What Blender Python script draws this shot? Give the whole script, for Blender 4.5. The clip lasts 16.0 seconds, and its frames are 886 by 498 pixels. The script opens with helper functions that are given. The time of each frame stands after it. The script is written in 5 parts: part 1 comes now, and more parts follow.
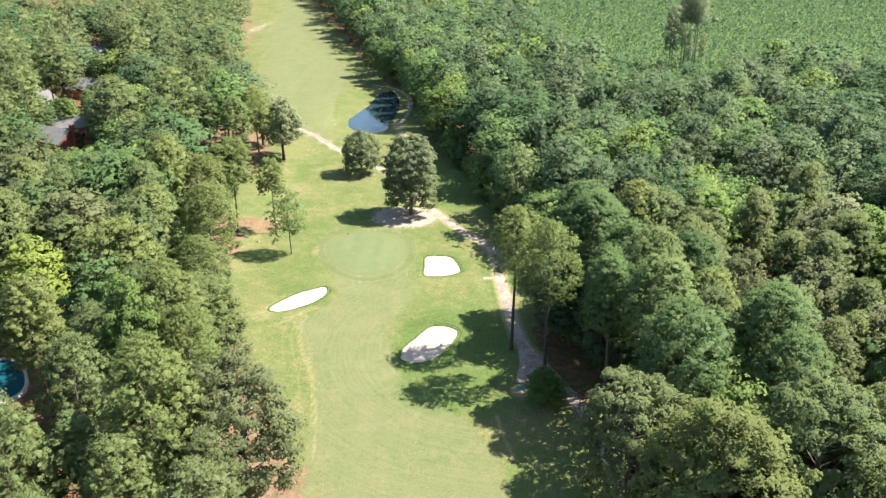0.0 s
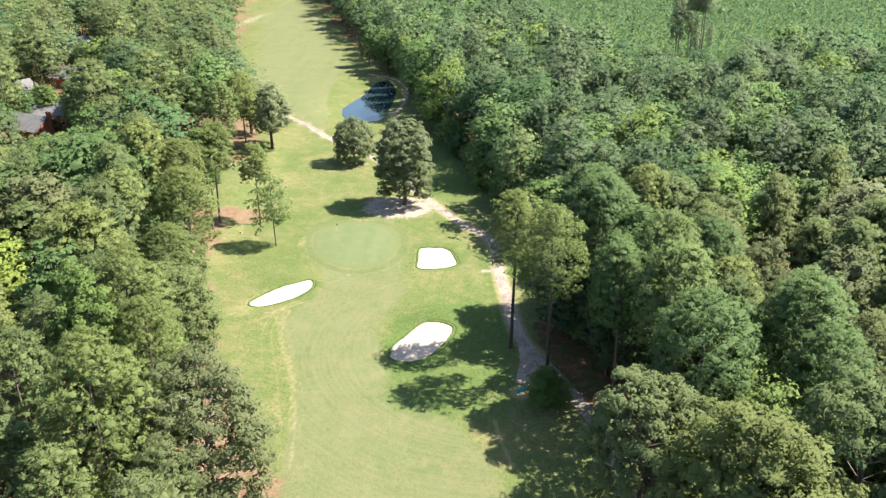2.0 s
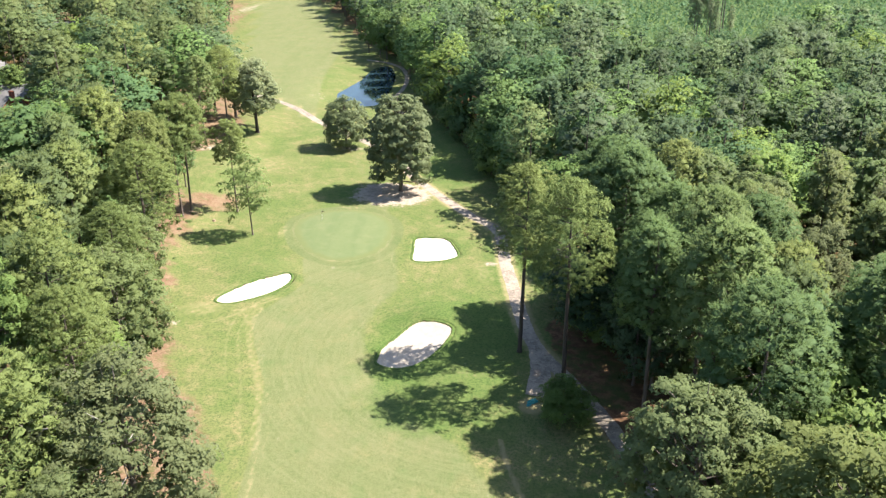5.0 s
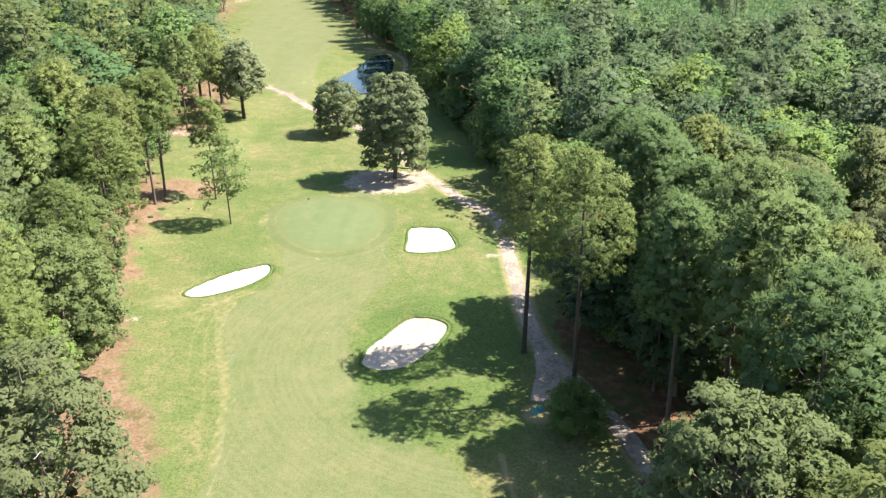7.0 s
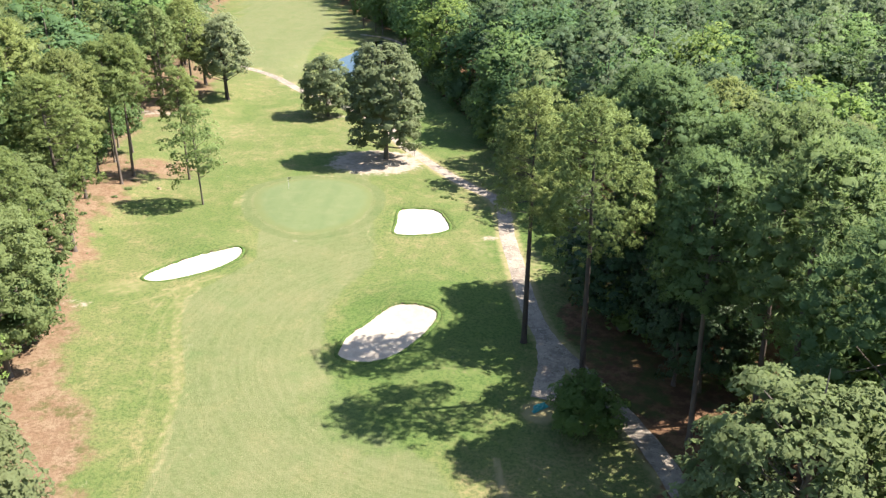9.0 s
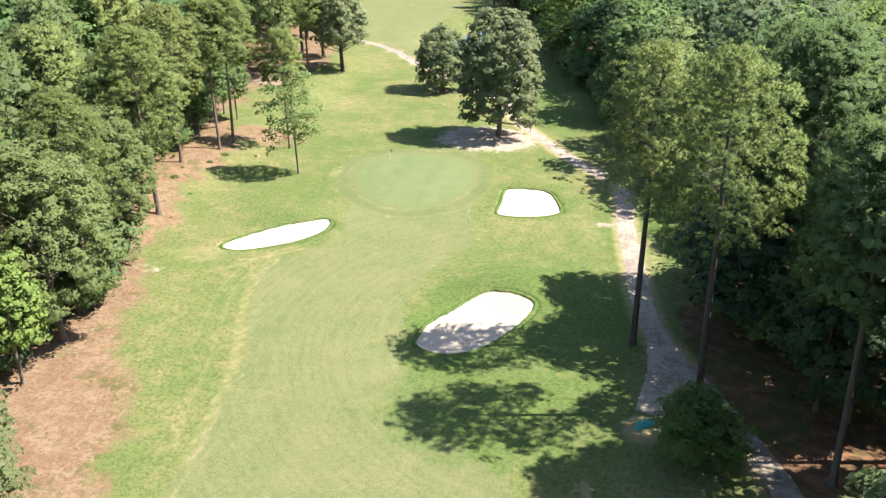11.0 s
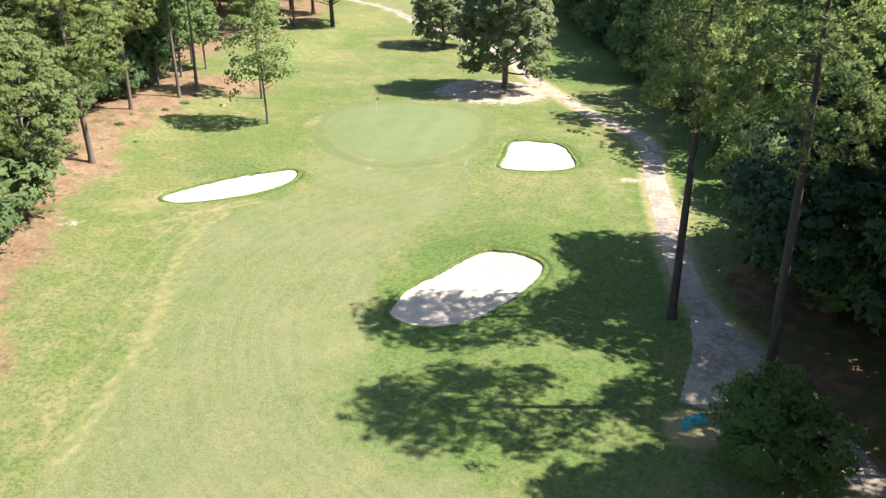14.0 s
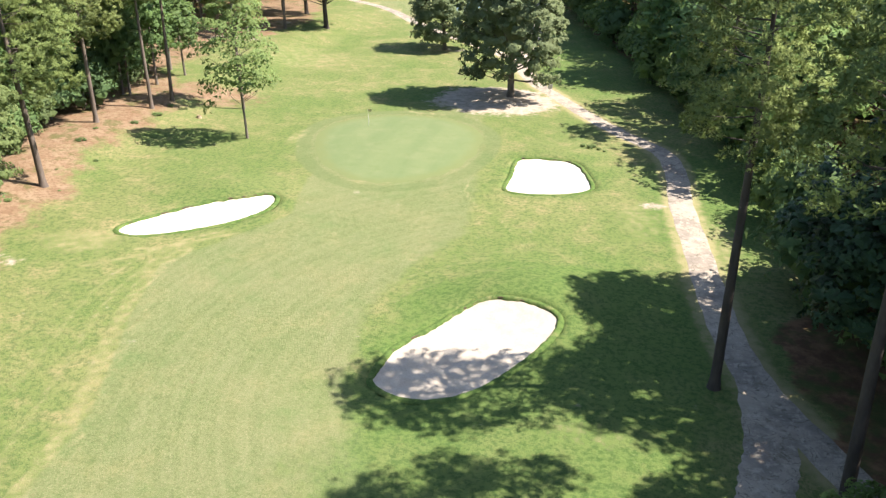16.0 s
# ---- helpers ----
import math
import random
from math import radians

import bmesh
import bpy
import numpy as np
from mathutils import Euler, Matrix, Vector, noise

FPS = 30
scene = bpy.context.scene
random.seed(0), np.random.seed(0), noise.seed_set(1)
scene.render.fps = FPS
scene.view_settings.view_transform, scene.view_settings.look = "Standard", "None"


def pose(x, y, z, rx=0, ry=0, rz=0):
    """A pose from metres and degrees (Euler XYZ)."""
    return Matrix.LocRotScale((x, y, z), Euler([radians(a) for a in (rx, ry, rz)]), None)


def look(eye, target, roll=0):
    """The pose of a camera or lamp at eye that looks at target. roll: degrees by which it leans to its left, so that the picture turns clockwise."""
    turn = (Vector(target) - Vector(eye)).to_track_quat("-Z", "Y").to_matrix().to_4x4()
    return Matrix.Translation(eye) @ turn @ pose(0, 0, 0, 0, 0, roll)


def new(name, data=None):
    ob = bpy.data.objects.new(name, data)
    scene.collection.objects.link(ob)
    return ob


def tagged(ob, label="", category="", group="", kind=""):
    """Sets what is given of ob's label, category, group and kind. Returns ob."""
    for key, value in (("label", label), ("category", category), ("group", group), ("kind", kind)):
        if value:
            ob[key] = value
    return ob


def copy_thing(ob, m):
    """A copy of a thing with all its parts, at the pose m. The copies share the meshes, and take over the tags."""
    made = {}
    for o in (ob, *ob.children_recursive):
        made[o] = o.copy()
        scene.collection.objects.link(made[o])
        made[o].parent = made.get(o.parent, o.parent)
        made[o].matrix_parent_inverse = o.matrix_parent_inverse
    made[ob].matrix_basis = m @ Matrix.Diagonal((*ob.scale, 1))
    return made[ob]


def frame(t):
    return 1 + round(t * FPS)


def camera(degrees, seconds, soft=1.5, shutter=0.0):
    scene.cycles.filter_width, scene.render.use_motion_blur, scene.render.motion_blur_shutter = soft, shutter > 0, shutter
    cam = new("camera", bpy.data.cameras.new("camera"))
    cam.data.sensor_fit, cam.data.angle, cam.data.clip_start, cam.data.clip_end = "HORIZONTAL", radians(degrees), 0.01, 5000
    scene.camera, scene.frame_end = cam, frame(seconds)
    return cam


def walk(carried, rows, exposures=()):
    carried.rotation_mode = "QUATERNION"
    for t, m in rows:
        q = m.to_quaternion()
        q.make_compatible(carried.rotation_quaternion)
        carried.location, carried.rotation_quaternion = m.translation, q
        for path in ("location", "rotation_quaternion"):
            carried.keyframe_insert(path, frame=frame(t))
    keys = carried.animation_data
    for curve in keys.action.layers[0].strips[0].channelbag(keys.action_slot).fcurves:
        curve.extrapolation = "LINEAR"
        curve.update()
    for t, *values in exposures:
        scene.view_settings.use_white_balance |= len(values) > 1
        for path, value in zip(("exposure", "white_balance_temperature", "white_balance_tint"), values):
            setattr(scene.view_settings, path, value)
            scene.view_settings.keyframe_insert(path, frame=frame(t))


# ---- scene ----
cam = camera(55.8, 16.0, soft=1.4)
PATH = [
    (0, (1.032, -0.001, 86.238), (1.008, 1.828, 85.429), -0.6),
    (0.5, (1.313, 2.866, 84.485), (1.289, 4.694, 83.674), -0.6),
    (1, (1.69, 5.841, 82.665), (1.665, 7.669, 81.854), -0.7),
    (1.5, (2.009, 8.839, 80.751), (1.983, 10.667, 79.939), -0.6),
    (2, (2.466, 11.744, 78.788), (2.437, 13.573, 77.979), -0.7),
    (2.5, (2.948, 14.919, 76.879), (2.918, 16.748, 76.071), -0.6),
    (3, (3.081, 18.423, 74.884), (3.049, 20.254, 74.077), -0.7),
    (3.5, (3.236, 21.909, 72.94), (3.2, 23.739, 72.135), -0.7),
    (6, (4.014, 38.974, 62.608), (3.964, 40.807, 61.81), -0.8),
    (6.5, (4.323, 42.287, 60.623), (4.27, 44.12, 59.826), -0.8),
    (7, (4.549, 45.418, 58.624), (4.496, 47.252, 57.828), -0.7),
    (7.5, (4.829, 48.599, 56.581), (4.775, 50.435, 55.788), -0.6),
    (8, (5.316, 51.891, 54.642), (5.258, 53.726, 53.848), -0.7),
    (10.3, (7.778, 65.125, 44.684), (7.684, 66.966, 43.909), -0.7),
    (10.5, (8.17, 66.474, 44.369), (8.049, 68.307, 43.578), -0.8),
    (10.6, (8.303, 66.79, 44.022), (8.148, 68.624, 43.24), -1.0),
    (10.7, (8.429, 67.118, 43.69), (8.233, 68.949, 42.909), -1.1),
    (10.8, (8.541, 67.641, 43.416), (8.277, 69.463, 42.635), -1.2),
    (10.9, (8.629, 68.315, 43.209), (8.303, 70.126, 42.426), -1.3),
    (11, (8.725, 69.029, 43.027), (8.359, 70.826, 42.23), -1.3),
    (11.5, (8.925, 71.644, 41.132), (8.546, 73.438, 40.333), -1.3),
    (12, (8.889, 74.369, 39.18), (8.509, 76.161, 38.379), -1.1),
    (12.5, (8.674, 77.235, 37.017), (8.291, 79.027, 36.216), -1.1),
    (13, (8.397, 80.102, 34.97), (8.013, 81.893, 34.168), -1.0),
    (13.5, (7.988, 82.964, 32.98), (7.601, 84.754, 32.176), -1.1),
    (14, (7.466, 85.775, 31.02), (7.078, 87.564, 30.215), -1.1),
    (14.5, (7.017, 88.63, 30.211), (6.625, 90.418, 29.404), -1.1),
    (15, (6.484, 91.676, 29.951), (6.09, 93.464, 29.145), -1.2),
    (15.5, (6.005, 94.666, 29.814), (5.611, 96.453, 29.008), -1.2),
    (16, (5.578, 97.718, 29.871), (5.181, 99.503, 29.061), -1.2),
]
walk(cam, [(t, look(eye, target, roll)) for t, eye, target, roll in PATH])

# ---- light ----
SUN_AZ, SUN_EL = 12.0, 52.0          # degrees: from the x axis towards y, and above the ground
scene.view_settings.exposure = 1.67
sun_way = Vector((math.cos(radians(SUN_AZ)) * math.cos(radians(SUN_EL)),
                  math.sin(radians(SUN_AZ)) * math.cos(radians(SUN_EL)), math.sin(radians(SUN_EL))))
sun = new("sun", bpy.data.lights.new("sun", "SUN"))
sun.data.energy, sun.data.angle, sun.data.color = 5.15, radians(0.53), (1.0, 0.895, 0.790)
sun.matrix_world = look(sun_way * 300, (0, 0, 0))
world = bpy.data.worlds.new("sky")
scene.world = world
world.use_nodes = True
sky = world.node_tree.nodes.new("ShaderNodeTexSky")
sky.sky_type, sky.sun_disc = "NISHITA", False
sky.sun_elevation, sky.sun_rotation = radians(SUN_EL), radians(90 - SUN_AZ)
sky.air_density, sky.dust_density, sky.ozone_density = 1.0, 0.8, 1.3
background = world.node_tree.nodes["Background"]
background.inputs["Strength"].default_value = 0.090
hazy = world.node_tree.nodes.new("ShaderNodeMix")      # summer haze takes the deep blue out of the sky
hazy.data_type = "RGBA"
hazy.inputs[0].default_value, hazy.inputs[7].default_value = 0.06, (2.6, 2.55, 2.3, 1.0)
world.node_tree.links.new(sky.outputs[0], hazy.inputs[6])
world.node_tree.links.new(hazy.outputs[2], background.inputs["Color"])


# ---- node helpers ----
class Nodes:
    """A material's node tree, with short calls to add to it."""

    def __init__(self, name, rough=0.8, metal=0.0, specular=0.3):
        self.mat = bpy.data.materials.new(name)
        self.mat.use_nodes = True
        self.tree = self.mat.node_tree
        self.bsdf = self.tree.nodes["Principled BSDF"]
        self.bsdf.inputs["Roughness"].default_value = rough
        self.bsdf.inputs["Metallic"].default_value = metal
        self.bsdf.inputs["Specular IOR Level"].default_value = specular
        self.place = self.tree.nodes.new("ShaderNodeNewGeometry").outputs["Position"]

    def link(self, a, b):
        self.tree.links.new(a, b)

    def noise(self, scale, detail=4.0, rough=0.6, stretch=None, distort=0.0):
        n = self.tree.nodes.new("ShaderNodeTexNoise")
        n.inputs["Scale"].default_value, n.inputs["Detail"].default_value = scale, detail
        n.inputs["Roughness"].default_value, n.inputs["Distortion"].default_value = rough, distort
        where = self.place
        if stretch:
            m = self.tree.nodes.new("ShaderNodeMapping")
            m.inputs["Scale"].default_value = stretch[:3]
            if len(stretch) > 3:
                m.inputs["Rotation"].default_value = (0, 0, radians(stretch[3]))
            self.link(where, m.inputs["Vector"])
            where = m.outputs[0]
        self.link(where, n.inputs["Vector"])
        return n.outputs["Fac"]

    def rings(self, centre, scale):
        """Uneven rings round a place of the plan."""
        far = self.tree.nodes.new("ShaderNodeVectorMath")
        far.operation = "DISTANCE"
        far.inputs[1].default_value = centre
        self.link(self.place, far.inputs[0])
        n = self.tree.nodes.new("ShaderNodeTexNoise")
        n.noise_dimensions = "1D"
        n.inputs["Scale"].default_value, n.inputs["Detail"].default_value = scale, 3.0
        self.link(far.outputs["Value"], n.inputs["W"])
        return n.outputs["Fac"]

    def math(self, op, a, b=0.5, clamp=False):
        n = self.tree.nodes.new("ShaderNodeMath")
        n.operation, n.use_clamp = op, clamp
        for slot, value in zip(n.inputs, (a, b)):
            if isinstance(value, (int, float)):
                slot.default_value = value
            else:
                self.link(value, slot)
        return n.outputs[0]

    def band(self, value, low, high):
        n = self.tree.nodes.new("ShaderNodeMapRange")
        n.interpolation_type = "SMOOTHSTEP"
        if low > high:
            low, high = high, low
            n.inputs["To Min"].default_value, n.inputs["To Max"].default_value = 1.0, 0.0
        n.inputs["From Min"].default_value, n.inputs["From Max"].default_value = low, high
        self.link(value, n.inputs["Value"])
        return n.outputs[0]

    def mix(self, fac, a, b):
        n = self.tree.nodes.new("ShaderNodeMix")
        n.data_type = "RGBA"
        for slot, value in ((n.inputs[0], fac), (n.inputs[6], a), (n.inputs[7], b)):
            if isinstance(value, (int, float)):
                slot.default_value = value
            elif isinstance(value, tuple):
                slot.default_value = (*value, 1.0)
            else:
                self.link(value, slot)
        return n.outputs[2]

    def attribute(self, name):
        n = self.tree.nodes.new("ShaderNodeAttribute")
        n.attribute_name = name
        return n.outputs["Fac"]

    def bump(self, height, strength=0.4, distance=0.05):
        n = self.tree.nodes.new("ShaderNodeBump")
        n.inputs["Strength"].default_value, n.inputs["Distance"].default_value = strength, distance
        self.link(height, n.inputs["Height"])
        self.link(n.outputs[0], self.bsdf.inputs["Normal"])

    def colour(self, value):
        if isinstance(value, tuple):
            self.bsdf.inputs["Base Color"].default_value = (*value, 1.0)
        else:
            self.link(value, self.bsdf.inputs["Base Color"])
        return self


def two_tone(name, a, b, scale, rough=0.8, fine=None, relief=0.3, metal=0.0, specular=0.3, stretch=None):
    """A surface that wavers between two colours, with a finer grain over it."""
    n = Nodes(name, rough, metal, specular)
    c = n.mix(n.band(n.noise(scale, 5, 0.6, stretch), 0.3, 0.7), a, b)
    grain = n.noise(fine or scale * 9, 3, 0.7, stretch)
    c = n.mix(n.math("MULTIPLY", n.band(grain, 0.35, 0.8), 0.45), c, tuple(0.55 * v for v in a))
    n.bump(grain, relief, 0.03)
    return n.colour(c).mat


# ---- materials ----
def grass_colours(n):
    """The rough: green with straw-coloured dry patches at several scales."""
    big, mid = n.noise(0.07, 4, 0.6), n.noise(0.40, 6, 0.72)
    fine, speck = n.noise(2.6, 6, 0.78), n.noise(9.0, 3, 0.8)
    c = n.mix(n.band(big, 0.35, 0.65), (0.098, 0.136, 0.043), (0.139, 0.155, 0.061))
    dry = n.math("MULTIPLY", n.band(mid, 0.44, 0.66), n.band(big, 0.25, 0.60))
    c = n.mix(n.math("MULTIPLY", dry, 0.80), c, (0.216, 0.185, 0.096))
    c = n.mix(n.math("MULTIPLY", n.band(fine, 0.46, 0.58), 0.60), c, (0.040, 0.079, 0.024))
    c = n.mix(n.math("MULTIPLY", n.band(speck, 0.52, 0.66), 0.45), c, (0.213, 0.192, 0.099))
    return c, fine


def ground_material():
    n = Nodes("ground", 0.95, 0.0, 0.05)
    c, fine = grass_colours(n)
    # mown fairway: paler, with faint stripes along the way of the mower
    stripes = n.band(n.noise(0.30, 1, 0.3, (1.0, 0.06, 0.0, 12)), 0.40, 0.60)
    fair = n.mix(n.math("MULTIPLY", stripes, 0.55), (0.111, 0.137, 0.058), (0.131, 0.150, 0.070))
    fair = n.mix(n.math("MULTIPLY", n.band(n.noise(0.22, 5, 0.7), 0.46, 0.72), 0.6), fair, (0.201, 0.179, 0.090))
    fair = n.mix(n.math("MULTIPLY", n.band(fine, 0.47, 0.57), 0.58), fair, (0.073, 0.099, 0.036))
    fair = n.mix(n.math("MULTIPLY", n.band(n.noise(5.5, 4, 0.85), 0.48, 0.60), 0.50), fair, (0.195, 0.187, 0.102))
    fair = n.mix(n.math("MULTIPLY", n.band(n.noise(0.9, 6, 0.8), 0.49, 0.62), 0.45), fair, (0.076, 0.113, 0.040))
    fair = n.mix(n.math("MULTIPLY", n.band(n.noise(0.10, 4, 0.6), 0.42, 0.62), 0.32), fair, (0.155, 0.156, 0.083))
    fair = n.mix(n.math("MULTIPLY", n.band(n.noise(0.17, 5, 0.65, (1.0, 1.0, 1.0, 40)), 0.54, 0.68), 0.55), fair, (0.079, 0.126, 0.044))
    streak = n.noise(1.4, 4, 0.7, (1.0, 0.16, 1.0, 14))
    fair = n.mix(n.math("MULTIPLY", n.band(streak, 0.46, 0.74), 0.35), fair, (0.159, 0.167, 0.091))
    arcs = n.rings((9.0, 146.0, 0.0), 1.3)
    fair = n.mix(n.math("MULTIPLY", n.band(n.math("MULTIPLY", arcs, n.math("ADD", n.noise(0.13, 3, 0.6), 0.5)), 0.50, 0.66), 0.20), fair, (0.168, 0.173, 0.092))
    fair = n.mix(n.math("MULTIPLY", n.band(arcs, 0.48, 0.36), 0.11), fair, (0.079, 0.107, 0.041))
    fair = n.mix(n.math("MULTIPLY", n.band(n.noise(11.0, 3, 0.85), 0.52, 0.62), 0.45), fair, (0.205, 0.204, 0.112))
    fair = n.mix(n.math("MULTIPLY", n.band(n.noise(7.0, 4, 0.85), 0.52, 0.62), 0.45), fair, (0.070, 0.100, 0.036))
    wobble = n.math("SUBTRACT", n.noise(0.8, 5, 0.7), 0.5)
    c = n.mix(n.band(n.math("ADD", n.attribute("mown"), n.math("MULTIPLY", wobble, 0.5)), 0.35, 0.65), c, fair)
    # lush turf round the bunkers, and cast tree shade put into the turf's colour
    deep_green = n.mix(n.band(fine, 0.42, 0.62), (0.082, 0.132, 0.036), (0.044, 0.086, 0.024))
    c = n.mix(n.math("MULTIPLY", n.band(n.math("ADD", n.attribute("deep_green"), n.math("MULTIPLY", n.math("SUBTRACT", n.noise(0.35, 5, 0.7), 0.5), 1.4)), 0.15, 0.85), 0.72), c, deep_green)
    # the collar and the mower's laps round the green
    lap = n.math("MULTIPLY", n.band(n.attribute("collar"), 0.25, 0.75), n.band(n.noise(0.35, 4, 0.7), 0.25, 0.55))
    c = n.mix(n.math("MULTIPLY", lap, 0.45), c, (0.080, 0.116, 0.044))
    # worn lines and dry hollows
    worn = n.math("ADD", n.attribute("worn"), n.math("MULTIPLY", n.math("SUBTRACT", n.noise(1.3, 5, 0.75), 0.5), 1.15))
    c = n.mix(n.math("MULTIPLY", n.band(worn, 0.38, 0.85), 0.8), c, (0.262, 0.228, 0.126))
    # pine straw and bare clay under the trees
    straw = n.mix(n.band(n.noise(0.5, 5, 0.7), 0.35, 0.65), (0.172, 0.114, 0.074), (0.221, 0.163, 0.110))
    straw = n.mix(n.math("MULTIPLY", n.band(n.noise(2.4, 6, 0.8), 0.42, 0.64), 0.65), straw, (0.104, 0.062, 0.036))
    straw = n.mix(n.math("MULTIPLY", n.band(n.noise(0.30, 5, 0.7), 0.50, 0.64), 0.7), straw, (0.066, 0.081, 0.026))
    c = n.mix(n.band(n.math("ADD", n.attribute("straw"), n.math("MULTIPLY", n.math("SUBTRACT", n.noise(0.45, 8, 0.8), 0.5), 2.4)), 0.22, 0.90), c, straw)
    # leaf litter in the deep woods
    litter = n.mix(n.band(n.noise(0.7, 5, 0.7), 0.4, 0.65), (0.104, 0.061, 0.039), (0.195, 0.117, 0.068))
    litter = n.mix(n.math("MULTIPLY", n.band(n.noise(0.3, 4, 0.6), 0.42, 0.64), 0.8), litter, (0.064, 0.088, 0.029))
    c = n.mix(n.band(n.math("ADD", n.attribute("litter"), n.math("MULTIPLY", wobble, 0.7)), 0.4, 0.65), c, litter)
    # loose pale sand
    sand = n.mix(n.band(n.noise(1.3, 5, 0.7), 0.35, 0.65), (0.356, 0.310, 0.257), (0.246, 0.208, 0.162))
    c = n.mix(n.band(n.math("ADD", n.attribute("sand"), n.math("MULTIPLY", n.math("SUBTRACT", n.noise(0.55, 7, 0.75), 0.5), 3.0)), 0.40, 0.95), c, sand)
    n.bump(n.noise(4.0, 5, 0.8), 0.8, 0.12)
    return n.colour(c).mat


def green_material():
    n = Nodes("putting_turf", 0.9, 0.0, 0.15)
    c = n.mix(n.band(n.noise(0.45, 2, 0.4, (1.0, 0.08, 0.0, 60)), 0.30, 0.70), (0.102, 0.135, 0.060), (0.117, 0.146, 0.067))
    c = n.mix(n.math("MULTIPLY", n.band(n.noise(0.35, 4, 0.6), 0.45, 0.75), 0.5), c, (0.147, 0.162, 0.082))
    c = n.mix(n.math("MULTIPLY", n.band(n.noise(0.9, 5, 0.7), 0.50, 0.68), 0.40), c, (0.089, 0.125, 0.048))
    rim = n.math("ADD", n.attribute("rim"), n.math("MULTIPLY", n.math("SUBTRACT", n.noise(0.8, 5, 0.7), 0.5), 0.9))
    c = n.mix(n.band(rim, 0.25, 0.95), c, (0.114, 0.136, 0.056))
    fine = n.noise(9.0, 3, 0.7)
    c = n.mix(n.math("MULTIPLY", n.band(fine, 0.45, 0.7), 0.28), c, (0.069, 0.104, 0.040))
    n.bump(fine, 0.15, 0.02)
    return n.colour(c).mat


def path_material():
    """Worn concrete: pale and dark patches, dirt, fine cracks."""
    n = Nodes("worn_concrete", 0.92, 0.0, 0.2)
    c = n.mix(n.band(n.noise(0.35, 4, 0.6), 0.38, 0.62), (0.298, 0.259, 0.211), (0.186, 0.162, 0.138))
    c = n.mix(n.math("MULTIPLY", n.band(n.noise(1.5, 6, 0.75), 0.50, 0.64), 0.75), c, (0.372, 0.332, 0.276))
    c = n.mix(n.math("MULTIPLY", n.band(n.noise(0.9, 6, 0.8), 0.54, 0.66), 0.7), c, (0.128, 0.111, 0.081))
    crack = n.math("ABSOLUTE", n.math("SUBTRACT", n.noise(0.55, 3, 0.55, distort=1.2), 0.5))
    c = n.mix(n.math("MULTIPLY", n.band(crack, 0.012, 0.002), 0.7), c, (0.073, 0.067, 0.048))
    fine = n.noise(7.0, 4, 0.8)
    c = n.mix(n.math("MULTIPLY", n.band(fine, 0.5, 0.68), 0.4), c, (0.142, 0.125, 0.097))
    n.bump(fine, 0.4, 0.03)
    return n.colour(c).mat


def lip_material():
    n = Nodes("bunker_lip_turf", 0.95, 0.0, 0.05)
    c, fine = grass_colours(n)
    deep_green = n.mix(n.band(fine, 0.42, 0.62), (0.080, 0.124, 0.036), (0.044, 0.080, 0.023))
    c = n.mix(n.band(n.noise(0.6, 5, 0.7), 0.25, 0.55), c, deep_green)
    n.bump(fine, 0.6, 0.08)
    return n.colour(c).mat


def leaf_material(name, dark, mid, light, brown, per_object=True, through_light=0.45, mixed=0.0):
    """Foliage: each leaf spray differs a little, each tree more; some light comes through."""
    n = Nodes(name, 0.65, 0.0, 0.16)
    island = n.tree.nodes.new("ShaderNodeNewGeometry").outputs["Random Per Island"]
    own = n.tree.nodes.new("ShaderNodeObjectInfo").outputs["Random"] if per_object else n.attribute("tint")
    c = n.mix(n.band(own, 0.05, 0.50), dark, mid)
    c = n.mix(n.band(own, 0.55, 0.72), c, brown)
    c = n.mix(n.band(own, 0.76, 0.97), c, light)
    if mixed:
        # many kinds of tree side by side: fresh, yellowing, greyish and dark crowns
        kind = n.math("FRACT", n.math("MULTIPLY", own, 13.7))
        for lo, hi, other in ((0.78, 0.82, tuple(1.12 * v for v in light)), (0.93, 0.95, (1.35 * light[0], 1.16 * light[1], 0.85 * light[2])), (0.22, 0.18, (1.22 * mid[0], 1.0 * mid[1], 1.2 * mid[2])), (0.09, 0.06, tuple(0.62 * v for v in dark))):
            c = n.mix(n.math("MULTIPLY", n.band(kind, lo, hi), mixed), c, other)
    c = n.mix(n.math("MULTIPLY", n.band(island, 0.5, 1.0), 0.25), c, light)
    c = n.mix(n.math("MULTIPLY", n.band(island, 0.35, 0.0), 0.32), c, dark)
    c = n.mix(n.math("MULTIPLY", n.band(n.noise(0.35, 3, 0.6), 0.5, 0.75), 0.35), c, dark)
    leafy = n.noise(3.2, 5, 0.8)
    c = n.mix(n.math("MULTIPLY", n.band(leafy, 0.54, 0.40), 0.40), c, tuple(0.6 * v for v in dark))
    n.bump(leafy, 0.7, 0.15)
    n.colour(c)
    thin = n.tree.nodes.new("ShaderNodeBsdfTranslucent")
    n.link(n.mix(0.5, c, light), thin.inputs["Color"])
    both = n.tree.nodes.new("ShaderNodeMixShader")
    both.inputs[0].default_value = through_light
    out = n.tree.nodes["Material Output"]
    n.link(n.bsdf.outputs[0], both.inputs[1])
    n.link(thin.outputs[0], both.inputs[2])
    n.link(both.outputs[0], out.inputs["Surface"])
    return n.mat


